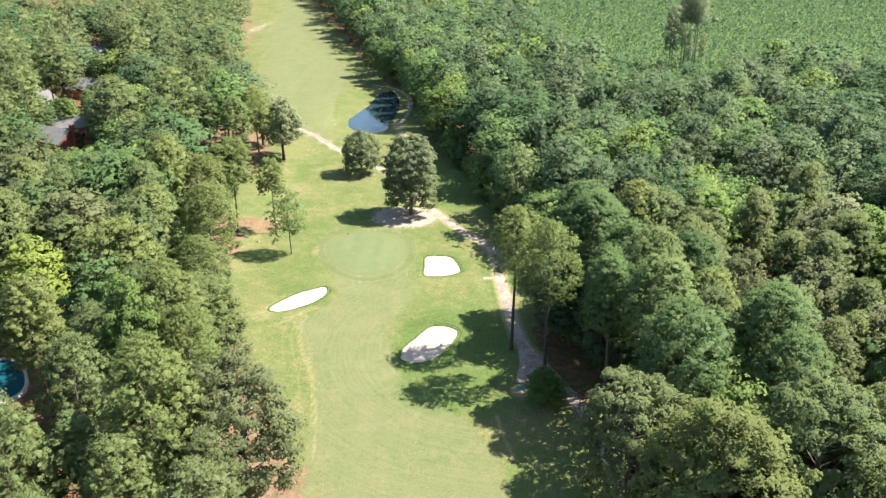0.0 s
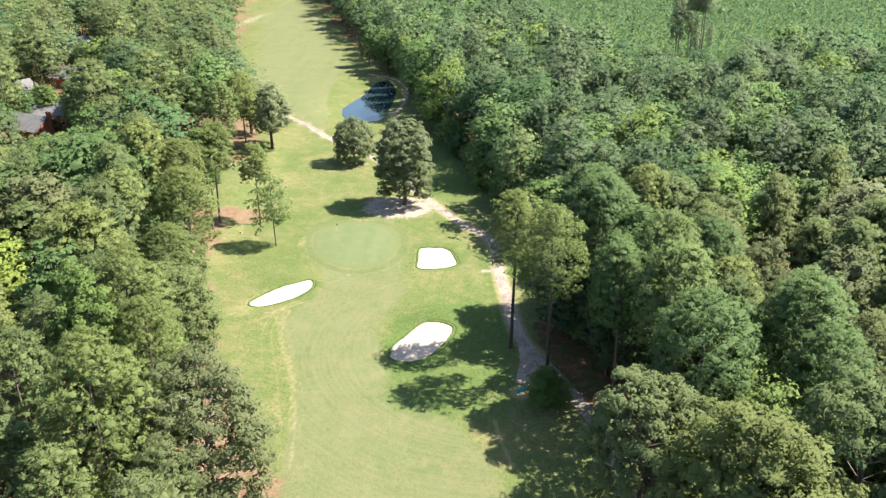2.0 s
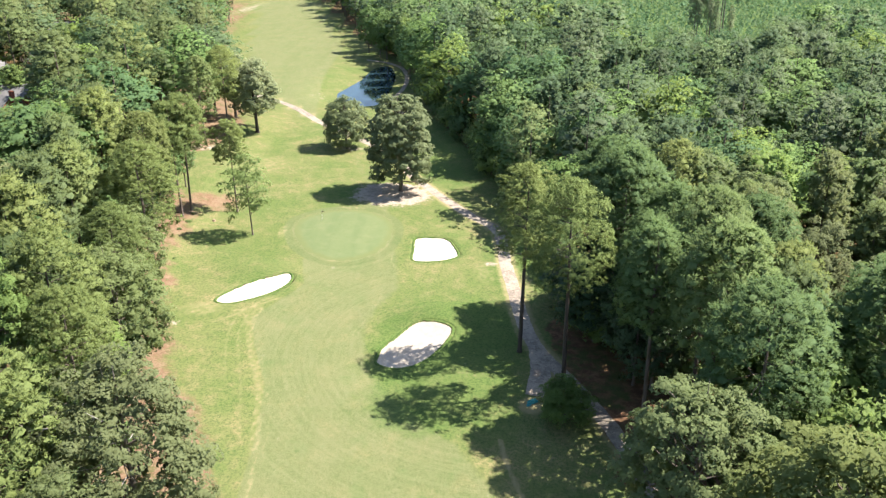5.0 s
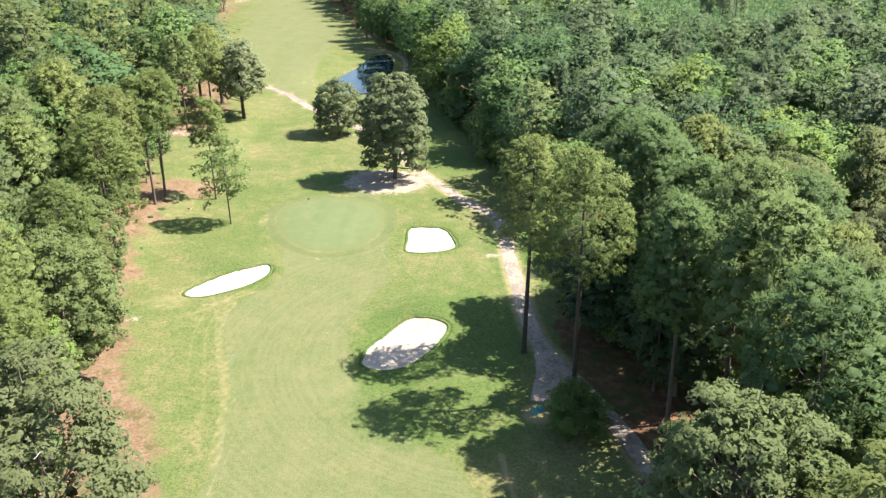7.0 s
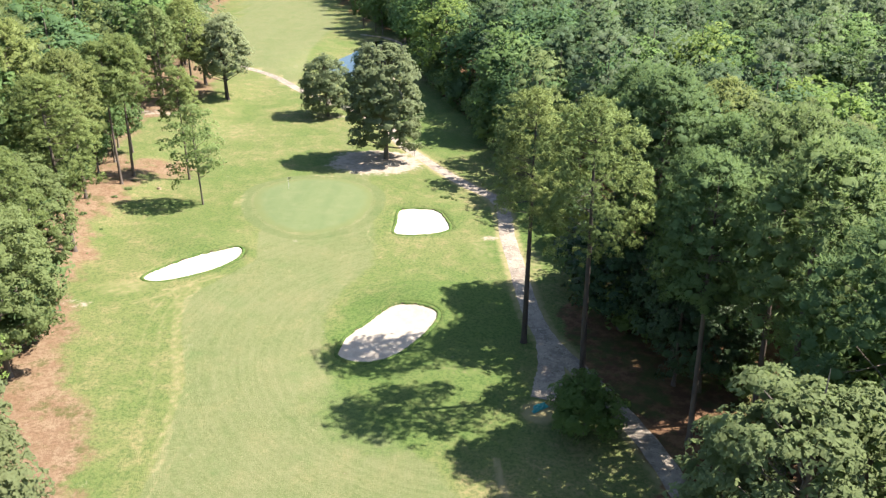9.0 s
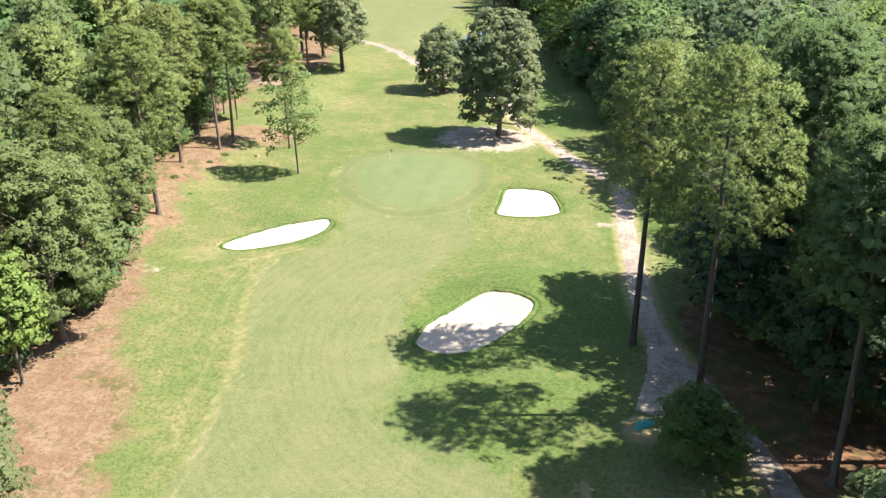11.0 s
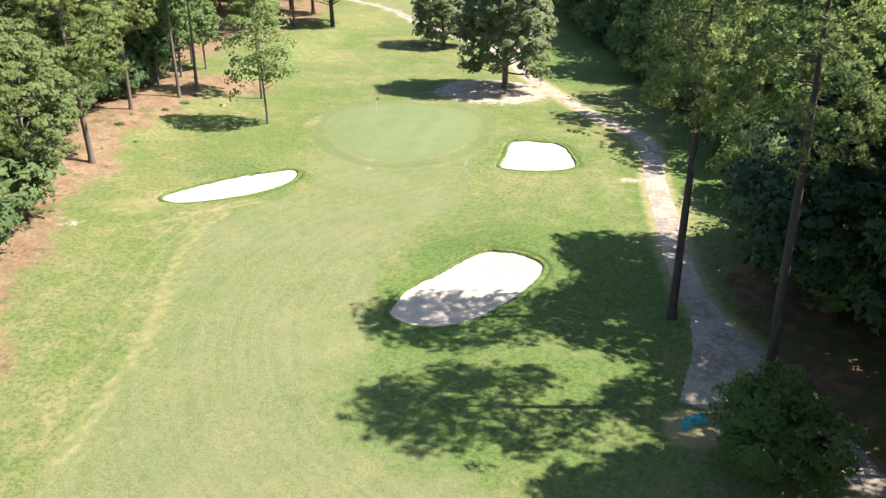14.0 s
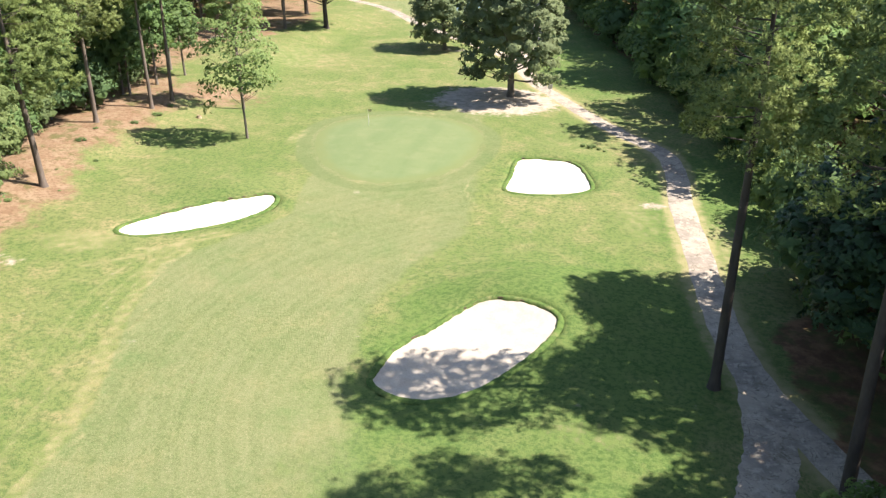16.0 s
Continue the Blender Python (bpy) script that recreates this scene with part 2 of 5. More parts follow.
M_GROUND, M_GREEN, M_LIP = ground_material(), green_material(), lip_material()
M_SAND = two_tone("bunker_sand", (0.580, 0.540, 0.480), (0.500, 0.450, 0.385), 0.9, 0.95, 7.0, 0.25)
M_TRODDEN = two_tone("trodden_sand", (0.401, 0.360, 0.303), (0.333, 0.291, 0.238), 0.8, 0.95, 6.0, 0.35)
M_SOIL = two_tone("rooty_soil", (0.078, 0.061, 0.035), (0.045, 0.038, 0.020), 2.0, 0.95, 8.0, 0.8)
M_PATH = path_material()
M_BARK_PINE = two_tone("pine_bark", (0.151, 0.123, 0.103), (0.089, 0.072, 0.061), 1.6, 0.95, 9.0, 0.8, stretch=(1, 1, 0.3))
M_BARK_DARK = two_tone("dark_pine_bark", (0.082, 0.068, 0.060), (0.049, 0.041, 0.036), 1.6, 0.95, 9.0, 0.8, stretch=(1, 1, 0.3))
M_BARK_GREY = two_tone("grey_bark", (0.178, 0.155, 0.130), (0.102, 0.087, 0.073), 1.8, 0.95, 9.0, 0.8, stretch=(1, 1, 0.3))
PINE = ((0.118, 0.172, 0.074), (0.170, 0.228, 0.092), (0.230, 0.290, 0.104), (0.186, 0.222, 0.098))
BROAD = ((0.096, 0.168, 0.070), (0.138, 0.224, 0.080), (0.220, 0.318, 0.086), (0.165, 0.212, 0.094))
OAK = ((0.150, 0.195, 0.096), (0.190, 0.236, 0.120), (0.280, 0.325, 0.175), (0.220, 0.258, 0.132))
OLIVE = ((0.150, 0.190, 0.066), (0.182, 0.226, 0.078), (0.248, 0.294, 0.105), (0.200, 0.236, 0.082))
FRESH = ((0.120, 0.180, 0.068), (0.160, 0.230, 0.085), (0.220, 0.300, 0.110), (0.185, 0.240, 0.095))
# dimmer, bluer copies for distant woods: the haze is put into the leaf colours
PINE_HAZED = tuple((0.70 * r, 0.80 * g, 0.98 * v) for r, g, v in PINE)
BROAD_HAZED = tuple((0.74 * r, 0.82 * g, 0.94 * v) for r, g, v in BROAD)
M_PINE, M_PINE_HAZED = leaf_material("pine_needles", *PINE, mixed=0.35), leaf_material("pine_needles_hazed", *PINE_HAZED, per_object=False, through_light=0.4, mixed=0.6)
# paler copy for the left woods: their sunny look is put into the colour
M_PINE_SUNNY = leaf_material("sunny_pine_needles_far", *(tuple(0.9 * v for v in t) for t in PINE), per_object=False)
M_LEAF, M_LEAF_HAZED = leaf_material("broad_leaves", *BROAD, mixed=0.8), leaf_material("broad_leaves_hazed", *BROAD_HAZED, per_object=False, through_light=0.4, mixed=1.0)
M_OLIVE = leaf_material("olive_leaves", *OLIVE)
M_GLOSSY = leaf_material("glossy_leaves", (0.034, 0.070, 0.032), (0.047, 0.092, 0.038), (0.080, 0.140, 0.059), (0.052, 0.085, 0.038), through_light=0.12)
M_GLOSSY.node_tree.nodes["Principled BSDF"].inputs["Roughness"].default_value = 0.36
M_SHRUB = leaf_material("shrub_leaves", *(tuple(0.72 * v for v in t) for t in BROAD), through_light=0.28)
M_PINE_DEEP = leaf_material("deep_pine_needles", (0.150, 0.212, 0.070), (0.196, 0.262, 0.084), (0.270, 0.330, 0.104), (0.198, 0.254, 0.084), through_light=0.22)
M_FULL = leaf_material("full_leaves", (0.122, 0.180, 0.074), (0.156, 0.220, 0.088), (0.200, 0.262, 0.106), (0.170, 0.216, 0.094))
M_PINE_FRONT = leaf_material("green_pine_needles", (0.148, 0.204, 0.072), (0.190, 0.250, 0.086), (0.255, 0.312, 0.106), (0.205, 0.245, 0.092))
M_DULL = leaf_material("dull_leaves", (0.140, 0.172, 0.080), (0.165, 0.200, 0.092), (0.235, 0.270, 0.135), (0.180, 0.205, 0.095))
M_PALE = leaf_material("pale_leaves", (0.160, 0.212, 0.084), (0.196, 0.250, 0.098), (0.245, 0.300, 0.118), (0.205, 0.240, 0.096))
M_HEDGE = leaf_material("bright_shrub_leaves", (0.090, 0.160, 0.048), (0.125, 0.205, 0.060), (0.230, 0.310, 0.100), (0.110, 0.180, 0.054))
M_BRIGHT = leaf_material("fresh_yellow_leaves", (0.125, 0.195, 0.056), (0.155, 0.235, 0.066), (0.200, 0.285, 0.082), (0.145, 0.215, 0.064), through_light=0.35)
M_PINE_GREEN = leaf_material("fresh_pine_needles", (0.108, 0.180, 0.074), (0.146, 0.232, 0.090), (0.205, 0.290, 0.108), (0.172, 0.224, 0.090))
M_PINE_GREY = leaf_material("grey_pine_needles", (0.165, 0.218, 0.130), (0.205, 0.262, 0.152), (0.255, 0.312, 0.176), (0.210, 0.252, 0.150), through_light=0.5)
M_FRESH = leaf_material("young_leaves", *FRESH, through_light=0.5)
M_OAK = leaf_material("oak_leaves", *OAK)
M_YOUNG = leaf_material("young_pine", (0.098, 0.192, 0.088), (0.122, 0.222, 0.102), (0.168, 0.262, 0.120), (0.146, 0.218, 0.110), per_object=False)
M_BRICK = two_tone("red_brick", (0.273, 0.098, 0.064), (0.212, 0.076, 0.053), 1.2, 0.9, 9.0)
M_SHINGLE = two_tone("grey_shingles", (0.182, 0.185, 0.189), (0.129, 0.130, 0.136), 0.8, 0.9, 6.0)
M_WHITE = two_tone("white_paint", (0.606, 0.598, 0.575), (0.545, 0.537, 0.515), 2.0, 0.6, 15.0, 0.05)
M_STONE = two_tone("pale_coping", (0.469, 0.447, 0.409), (0.379, 0.356, 0.326), 1.5, 0.85, 8.0)
M_TEAL = two_tone("teal_plastic", (0.038, 0.273, 0.257), (0.026, 0.204, 0.197), 2.0, 0.5, 12.0, 0.1)
M_DARK = two_tone("dark_glass", (0.023, 0.026, 0.030), (0.015, 0.017, 0.020), 1.0, 0.12, 6.0, 0.0, specular=0.5)
M_YELLOW = two_tone("flag_cloth", (0.606, 0.545, 0.303), (0.560, 0.500, 0.257), 3.0, 0.8, 20.0, 0.1)


def water_material(name, deep, shallow):
    n = Nodes(name, 0.04, 0.0, 0.5)
    n.bump(n.noise(1.6, 3, 0.5), 0.04, 0.05)
    return n.colour(n.mix(n.noise(0.1, 2), deep, shallow)).mat


M_POND = water_material("pond_water", (0.014, 0.034, 0.052), (0.024, 0.046, 0.060))
M_POOL = water_material("pool_water", (0.006, 0.055, 0.085), (0.012, 0.085, 0.105))


# ---- mesh helpers ----
def mesh_of(name, verts, faces, mat, smooth=False, tint=None, second=None, normals=None):
    """A mesh from arrays; faces: rows of three or of four corners, or a list of such arrays; second: a material for the last of them."""
    me = bpy.data.meshes.new(name)
    verts = np.asarray(verts, dtype=np.float32).reshape(-1, 3)
    groups = [np.asarray(f, dtype=np.int32) for f in (faces if isinstance(faces, list) else [faces]) if len(f)]
    loops = np.concatenate([f.ravel() for f in groups])
    counts = np.concatenate([np.full(len(f), f.shape[1], dtype=np.int32) for f in groups])
    me.vertices.add(len(verts))
    me.vertices.foreach_set("co", verts.ravel())
    me.loops.add(len(loops))
    me.loops.foreach_set("vertex_index", loops)
    me.polygons.add(len(counts))
    me.polygons.foreach_set("loop_start", np.concatenate([[0], np.cumsum(counts)[:-1]]).astype(np.int32))
    if smooth:
        me.polygons.foreach_set("use_smooth", np.ones(len(counts), dtype=bool))
    me.materials.append(mat)
    if second is not None:
        me.materials.append(second)
        which = np.zeros(len(counts), dtype=np.int32)
        which[-len(groups[-1]):] = 1
        me.polygons.foreach_set("material_index", which)
    if tint is not None:
        layer = me.attributes.new("tint", "FLOAT", "POINT")
        layer.data.foreach_set("value", np.asarray(tint, dtype=np.float32))
    me.update(calc_edges=True)
    if normals is not None:
        me.normals_split_custom_set_from_vertices(normals)
    return me


def part(name, mesh, parent=None, label=""):
    ob = new(name, mesh)
    ob.parent = parent
    return tagged(ob, label)


def from_bm(name, bm, mat, smooth=False):
    me = bpy.data.meshes.new(name)
    bmesh.ops.recalc_face_normals(bm, faces=bm.faces)
    for f in bm.faces:
        f.smooth = smooth
    bm.to_mesh(me)
    bm.free()
    me.materials.append(mat)
    return me


def box_mesh(name, size, at, mat, bevel=0.02):
    bm = bmesh.new()
    bmesh.ops.create_cube(bm, size=1.0, matrix=Matrix.Translation(at) @ Matrix.Diagonal((*size, 1)))
    if bevel:
        bmesh.ops.bevel(bm, geom=bm.edges[:], offset=bevel, segments=2, affect="EDGES")
    return from_bm(name, bm, mat)


def tube(points, radii, sides=8):
    """Verts and quads of a tapered tube along points."""
    pts = np.asarray(points, float)
    n = len(pts)
    way = np.gradient(pts, axis=0)
    way /= np.linalg.norm(way, axis=1)[:, None]
    ref = np.where(np.abs(way[:, 2:3]) > 0.9, [[1.0, 0, 0]], [[0, 0, 1.0]])
    a = np.cross(way, ref)
    a /= np.linalg.norm(a, axis=1)[:, None]
    b = np.cross(way, a)
    ang = np.arange(sides) * 2 * np.pi / sides
    ring = np.cos(ang)[None, :, None] * a[:, None] + np.sin(ang)[None, :, None] * b[:, None]
    v = (pts[:, None] + ring * np.asarray(radii, float)[:, None, None]).reshape(-1, 3)
    i, j = np.meshgrid(np.arange(n - 1), np.arange(sides), indexing="ij")
    k = (j + 1) % sides
    f = np.stack([i * sides + j, i * sides + k, (i + 1) * sides + k, (i + 1) * sides + j], -1).reshape(-1, 4)
    return v, f


def merge(pieces):
    """Joins (verts, faces) pairs whose faces have equal corner counts."""
    vs, fs, base = [], [], 0
    for v, f in pieces:
        vs.append(v)
        fs.append(np.asarray(f) + base)
        base += len(v)
    return np.concatenate(vs), np.concatenate(fs)


def smooth_loop(points, steps=10):
    """A closed smooth curve (Catmull-Rom) through the points of a plan."""
    p = np.asarray(points, float)
    out = []
    for i in range(len(p)):
        a, b, c, d = p[i - 1], p[i], p[(i + 1) % len(p)], p[(i + 2) % len(p)]
        for s in np.arange(steps) / steps:
            out.append(0.5 * (2 * b + (c - a) * s + (2 * a - 5 * b + 4 * c - d) * s * s + (3 * b - a - 3 * c + d) * s ** 3))
    return np.array(out)


def smooth_line(points, steps=10):
    p = np.asarray(points, float)
    p = np.vstack([2 * p[0] - p[1], p, 2 * p[-1] - p[-2]])
    out = []
    for i in range(1, len(p) - 2):
        a, b, c, d = p[i - 1:i + 3]
        for s in np.arange(steps) / steps:
            out.append(0.5 * (2 * b + (c - a) * s + (2 * a - 5 * b + 4 * c - d) * s * s + (3 * b - a - 3 * c + d) * s ** 3))
    return np.array(out + [p[-2]])


def line_distance(x, y, line, closed=False):
    """Distance of each place to a line of the plan."""
    a = line if closed else line[:-1]
    b = np.roll(line, -1, axis=0) if closed else line[1:]
    best = np.full(np.shape(x), 1e9)
    for (ax, ay), (bx, by) in zip(a[:, :2], b[:, :2]):
        dx, dy = bx - ax, by - ay
        s = np.clip(((x - ax) * dx + (y - ay) * dy) / (dx * dx + dy * dy + 1e-9), 0, 1)
        best = np.minimum(best, np.hypot(x - ax - s * dx, y - ay - s * dy))
    return best


def inside(x, y, loop):
    a, b = loop, np.roll(loop, -1, axis=0)
    odd = np.zeros(np.shape(x), bool)
    for (ax, ay), (bx, by) in zip(a[:, :2], b[:, :2]):
        if ay != by:
            odd ^= ((ay > y) != (by > y)) & (x < (bx - ax) * (y - ay) / (by - ay) + ax)
    return odd


def signed(x, y, loop):
    """Distance to a closed outline, negative within."""
    d = line_distance(x, y, loop, True)
    return np.where(inside(x, y, loop), -d, d)


def step(a, b, v):
    s = np.clip((v - a) / (b - a), 0, 1)
    return s * s * (3 - 2 * s)


# ---- the plan ----
# height
def height(x, y):
    """The lie of the land, before bunkers and the pond are dug."""
    x, y = np.asarray(x, float), np.asarray(y, float)
    h = 4 * np.tanh(-0.045 * (x + 15) / 4) * (1 - 0.6 * step(290, 460, y)) - 4.0 * step(290, 520, y)
    h = h + 1.3 * step(-47, -58, x) * step(140, 165, y) * step(300, 270, y)
    for cx, cy, rx, ry, top in MOUNDS:
        h = h + top * np.exp(-((x - cx) / rx) ** 2 - ((y - cy) / ry) ** 2)
    return h


MOUNDS = ((0.0, 157.0, 6.5, 5.0, 1.3), (-7.5, 140.0, 6.0, 5.0, -0.6), (-21.0, 193.0, 14.0, 14.0, 0.6),
          (-1.0, 194.0, 6.0, 4.0, 0.5), (-33.0, 173.0, 7.0, 4.0, 0.7), (-11.0, 219.0, 8.0, 8.0, 0.6))
# end of height


def on_ground(x, y, up=0.0):
    return (x, y, float(height(x, y)) + up)


BUNKERS = [
    ("front", [(-9.3, 142.7), (-9.5, 144.3), (-8.9, 147.0), (-7.1, 150.0), (-5.3, 152.9), (-3.5, 154.5), (-1.0, 154.4), (1.3, 153.7), (2.0, 152.3), (1.1, 149.6), (-0.6, 146.2), (-2.3, 143.7), (-4.4, 142.2), (-6.9, 141.8)]),
    ("left", [(-38.9, 160.6), (-38.6, 162.6), (-36.5, 165.8), (-33.9, 168.6), (-30.9, 170.4), (-28.6, 171.7), (-27.7, 170.8), (-27.9, 168.2), (-30.1, 164.7), (-33.2, 161.8), (-36.6, 159.9)]),
    ("right", [(-5.9, 189.9), (-4.6, 191.1), (0.1, 191.0), (1.8, 188.5), (2.7, 183.3), (-1.1, 180.6), (-5.7, 180.5), (-5.9, 185.2)]),
]
BUNKER_LOOPS = {name: smooth_loop(pts) for name, pts in BUNKERS}
GREEN_LOOP = smooth_loop([(-29.6, 187.1), (-31.5, 196.4), (-28.4, 202.2), (-23.0, 205.4), (-16.6, 204.7), (-11.9, 199.7), (-10.7, 192.5), (-12.0, 185.2), (-15.3, 180.2), (-20.4, 178.2), (-25.4, 180.8)])
PATH_LINE = smooth_line([(27.0, 100.0), (26.4, 114.0), (24.9, 124.0), (22.4, 132.0), (19.2, 140.0), (16.2, 146.5), (14.6, 152.5), (13.7, 160.0), (13.0, 170.0), (12.1, 181.5), (12.0, 190.5), (10.6, 198.6), (5.3, 206.0), (-1.3, 216.8), (-5.0, 223.5), (-8.2, 230.2), (-12.0, 243.0), (-13.0, 262.0), (-13.5, 280.0), (-17.0, 298.0), (-20.5, 317.0)])
FAR_PATH = smooth_line([(-13.0, 246.0), (-22.0, 258.0), (-31.0, 268.5), (-40.0, 280.0), (-49.0, 294.0), (-60.0, 306.0), (-78.0, 320.0)])
BEND_PATH = smooth_line([(-20.5, 317.0), (-17.5, 332.0), (-17.0, 350.0), (-19.5, 368.0), (-26.0, 381.0), (-36.0, 386.0)])
POND_LOOP = smooth_loop([(-41.0, 324.0), (-38.0, 337.0), (-34.5, 350.0), (-33.0, 362.0), (-31.0, 372.0), (-26.0, 376.0), (-22.5, 362.0), (-21.5, 345.0), (-22.5, 326.0), (-25.0, 311.0), (-31.0, 308.0), (-37.0, 313.0)])
POND_Z = -1.6


def land(x, y):
    """The ground's height, with the pond's basin."""
    x, y = np.asarray(x, float), np.asarray(y, float)
    pond = signed(x, y, POND_LOOP)
    keep = step(0, 14, pond)
    return height(x, y) * keep + POND_Z * (1 - keep) - 0.8 * step(1.5, -2.5, pond)


# the feet of the two woods, as x over y
EDGE_Y = [50, 90, 115, 135, 150, 168, 186, 200, 215, 235, 262, 290, 330, 372, 422, 505, 626, 800]
EDGE_LEFT = [-20, -25, -33, -42, -49, -53, -58, -57, -70, -74, -66, -70, -86, -96, -107, -123, -149, -185]
RIGHT_Y = [50, 90, 120, 141, 155, 175, 200, 225, 255, 285, 320, 360, 391, 436, 482, 551, 628, 800]
EDGE_RIGHT = [34, 31, 30, 25, 23, 21, 18, 13, 6, -3, -11, -14, -23, -41, -55, -72, -92, -137]


def left_edge(y):
    return np.interp(y, EDGE_Y, EDGE_LEFT)


def right_edge(y):
    return np.interp(y, RIGHT_Y, EDGE_RIGHT)


def field_edge(x):
    """Where the woods on the right give way to young pines."""
    return np.interp(x, [30, 44, 50, 58, 66, 79, 100, 111, 130, 147, 173, 260, 500], [900, 640, 420, 368, 352, 326, 330, 345, 362, 362, 345, 330, 300])


# ---- ground ----
def ground_lines(lo, hi, fine, reach):
    near = list(np.arange(lo, hi + 1e-6, fine))
    ahead, behind, s = [hi], [lo], fine
    while ahead[-1] < reach[1]:
        s *= 1.17
        ahead.append(ahead[-1] + s)
    s = fine
    while behind[-1] > reach[0]:
        s *= 1.17
        behind.append(behind[-1] - s)
    return np.array(behind[:0:-1] + near + ahead[1:])


def build_ground():
    gx = ground_lines(-62.0, 24.0, 0.5, (-4500, 4500))
    gy = ground_lines(100.0, 240.0, 0.5, (-3000, 4800))
    x, y = np.meshgrid(gx, gy)
    z = land(x, y)
    # dug hollows under the sand
    for name, loop in BUNKER_LOOPS.items():
        z = z - 0.9 * step(0.40, 0.05, signed(x, y, loop))
    path = np.minimum(line_distance(x, y, PATH_LINE), line_distance(x, y, FAR_PATH))
    n, m = len(gy), len(gx)
    i, j = np.meshgrid(np.arange(n - 1), np.arange(m - 1), indexing="ij")
    faces = np.stack([i * m + j, i * m + j + 1, (i + 1) * m + j + 1, (i + 1) * m + j], -1).reshape(-1, 4)
    me = mesh_of("ground", np.stack([x, y, z], -1), faces, M_GROUND, True)
    le, ri = left_edge(y), right_edge(y)
    wave = 1.6 * np.sin(y * 0.31) + 1.1 * np.sin(y * 0.83 + 1.0)
    # pine straw: a strip along the left woods, and all under them
    straw = step(3.0, -3.0, x - le - np.interp(y, [90, 140, 170, 200, 240, 300, 340], [7.5, 4.5, 3.4, 5.0, 8.0, 5.0, 1.0]) - wave * 0.7)
    straw = np.maximum(straw, step(3.0, -3.0, np.hypot((x + 52) / 1.4, y - 207) - 5.0) * 0.9)
    litter = step(-2.0, 3.0, x - ri - wave * 0.5 + 6.5 * step(166, 150, y) - 5.0 * step(160, 175, y) * step(250, 225, y))
    litter = np.maximum(litter, 0.7 * step(-8.0, -22.0, x - le))
    litter = litter * (1 - step(-6.0, 4.0, y - field_edge(x)) * step(40.0, 60.0, x))
    mown_left = np.interp(y, [60, 121, 135, 146, 155, 160, 168, 178, 215, 262, 290, 340, 420, 630, 800], [-21, -23.5, -25, -29, -31.5, -29, -25, -27, -18, -30, -50, -74, -94, -128, -160])
    mown_right = np.interp(y, [60, 110, 122, 132, 142, 152, 160, 168, 180, 215, 250, 290, 340, 420, 630, 800], [14, 9, 3, -6, -11, -12.5, -11, -8, -9, -14, -24, -42, -48, -50, -100, -140])
    mown = step(-1.2, 1.2, x - mown_left) * step(3.5, -3.5, x - mown_right)
    mown = mown * (1 - 0.5 * step(205, 215, y) * step(300, 270, y))
    ring = signed(x, y, GREEN_LOOP)
    mown = np.maximum(mown, step(3.2, 1.6, ring) * 0.7)
    collar = step(2.6, 1.9, ring) * step(0.2, 0.7, ring) + 0.55 * step(0.5, 0.15, np.abs(ring - 3.5)) + 0.4 * step(0.45, 0.1, np.abs(ring - 5.2))
    sand = np.zeros_like(x)
    for cx, cy, rx, ry, amount in SANDY:
        sand = np.maximum(sand, amount * step(1.35, 0.35, np.hypot((x - cx) / rx, (y - cy) / ry)))
    worn = np.zeros_like(x)
    for line, wide, amount in WORN:
        worn = np.maximum(worn, amount * step(wide, 0.1, line_distance(x, y, line)))
    worn = np.maximum(worn, 0.75 * step(3.5, 1.3, path))
    for cx, cy, rx, ry, amount in DRY:
        worn = np.maximum(worn, amount * step(1.3, 0.3, np.hypot((x - cx) / rx, (y - cy) / ry)))
    deep_green = 1.1 * step(-6.0, 4.0, y - field_edge(x)) * step(40.0, 60.0, x)
    for cx, cy, rx, ry, amount in LUSH_AND_SHADE:
        deep_green = np.maximum(deep_green, amount * step(1.35, 0.45, np.hypot((x - cx) / rx, (y - cy) / ry)))
    for key, value in (("collar", collar), ("deep_green", deep_green), ("straw", straw), ("litter", litter), ("mown", mown), ("sand", sand), ("worn", worn)):
        layer = me.attributes.new(key, "FLOAT", "POINT")
        layer.data.foreach_set("value", value.astype(np.float32).ravel())
    tagged(new("ground", me), "mown golf turf with dry patches, pine straw and leaf litter", "ground", kind="structure")


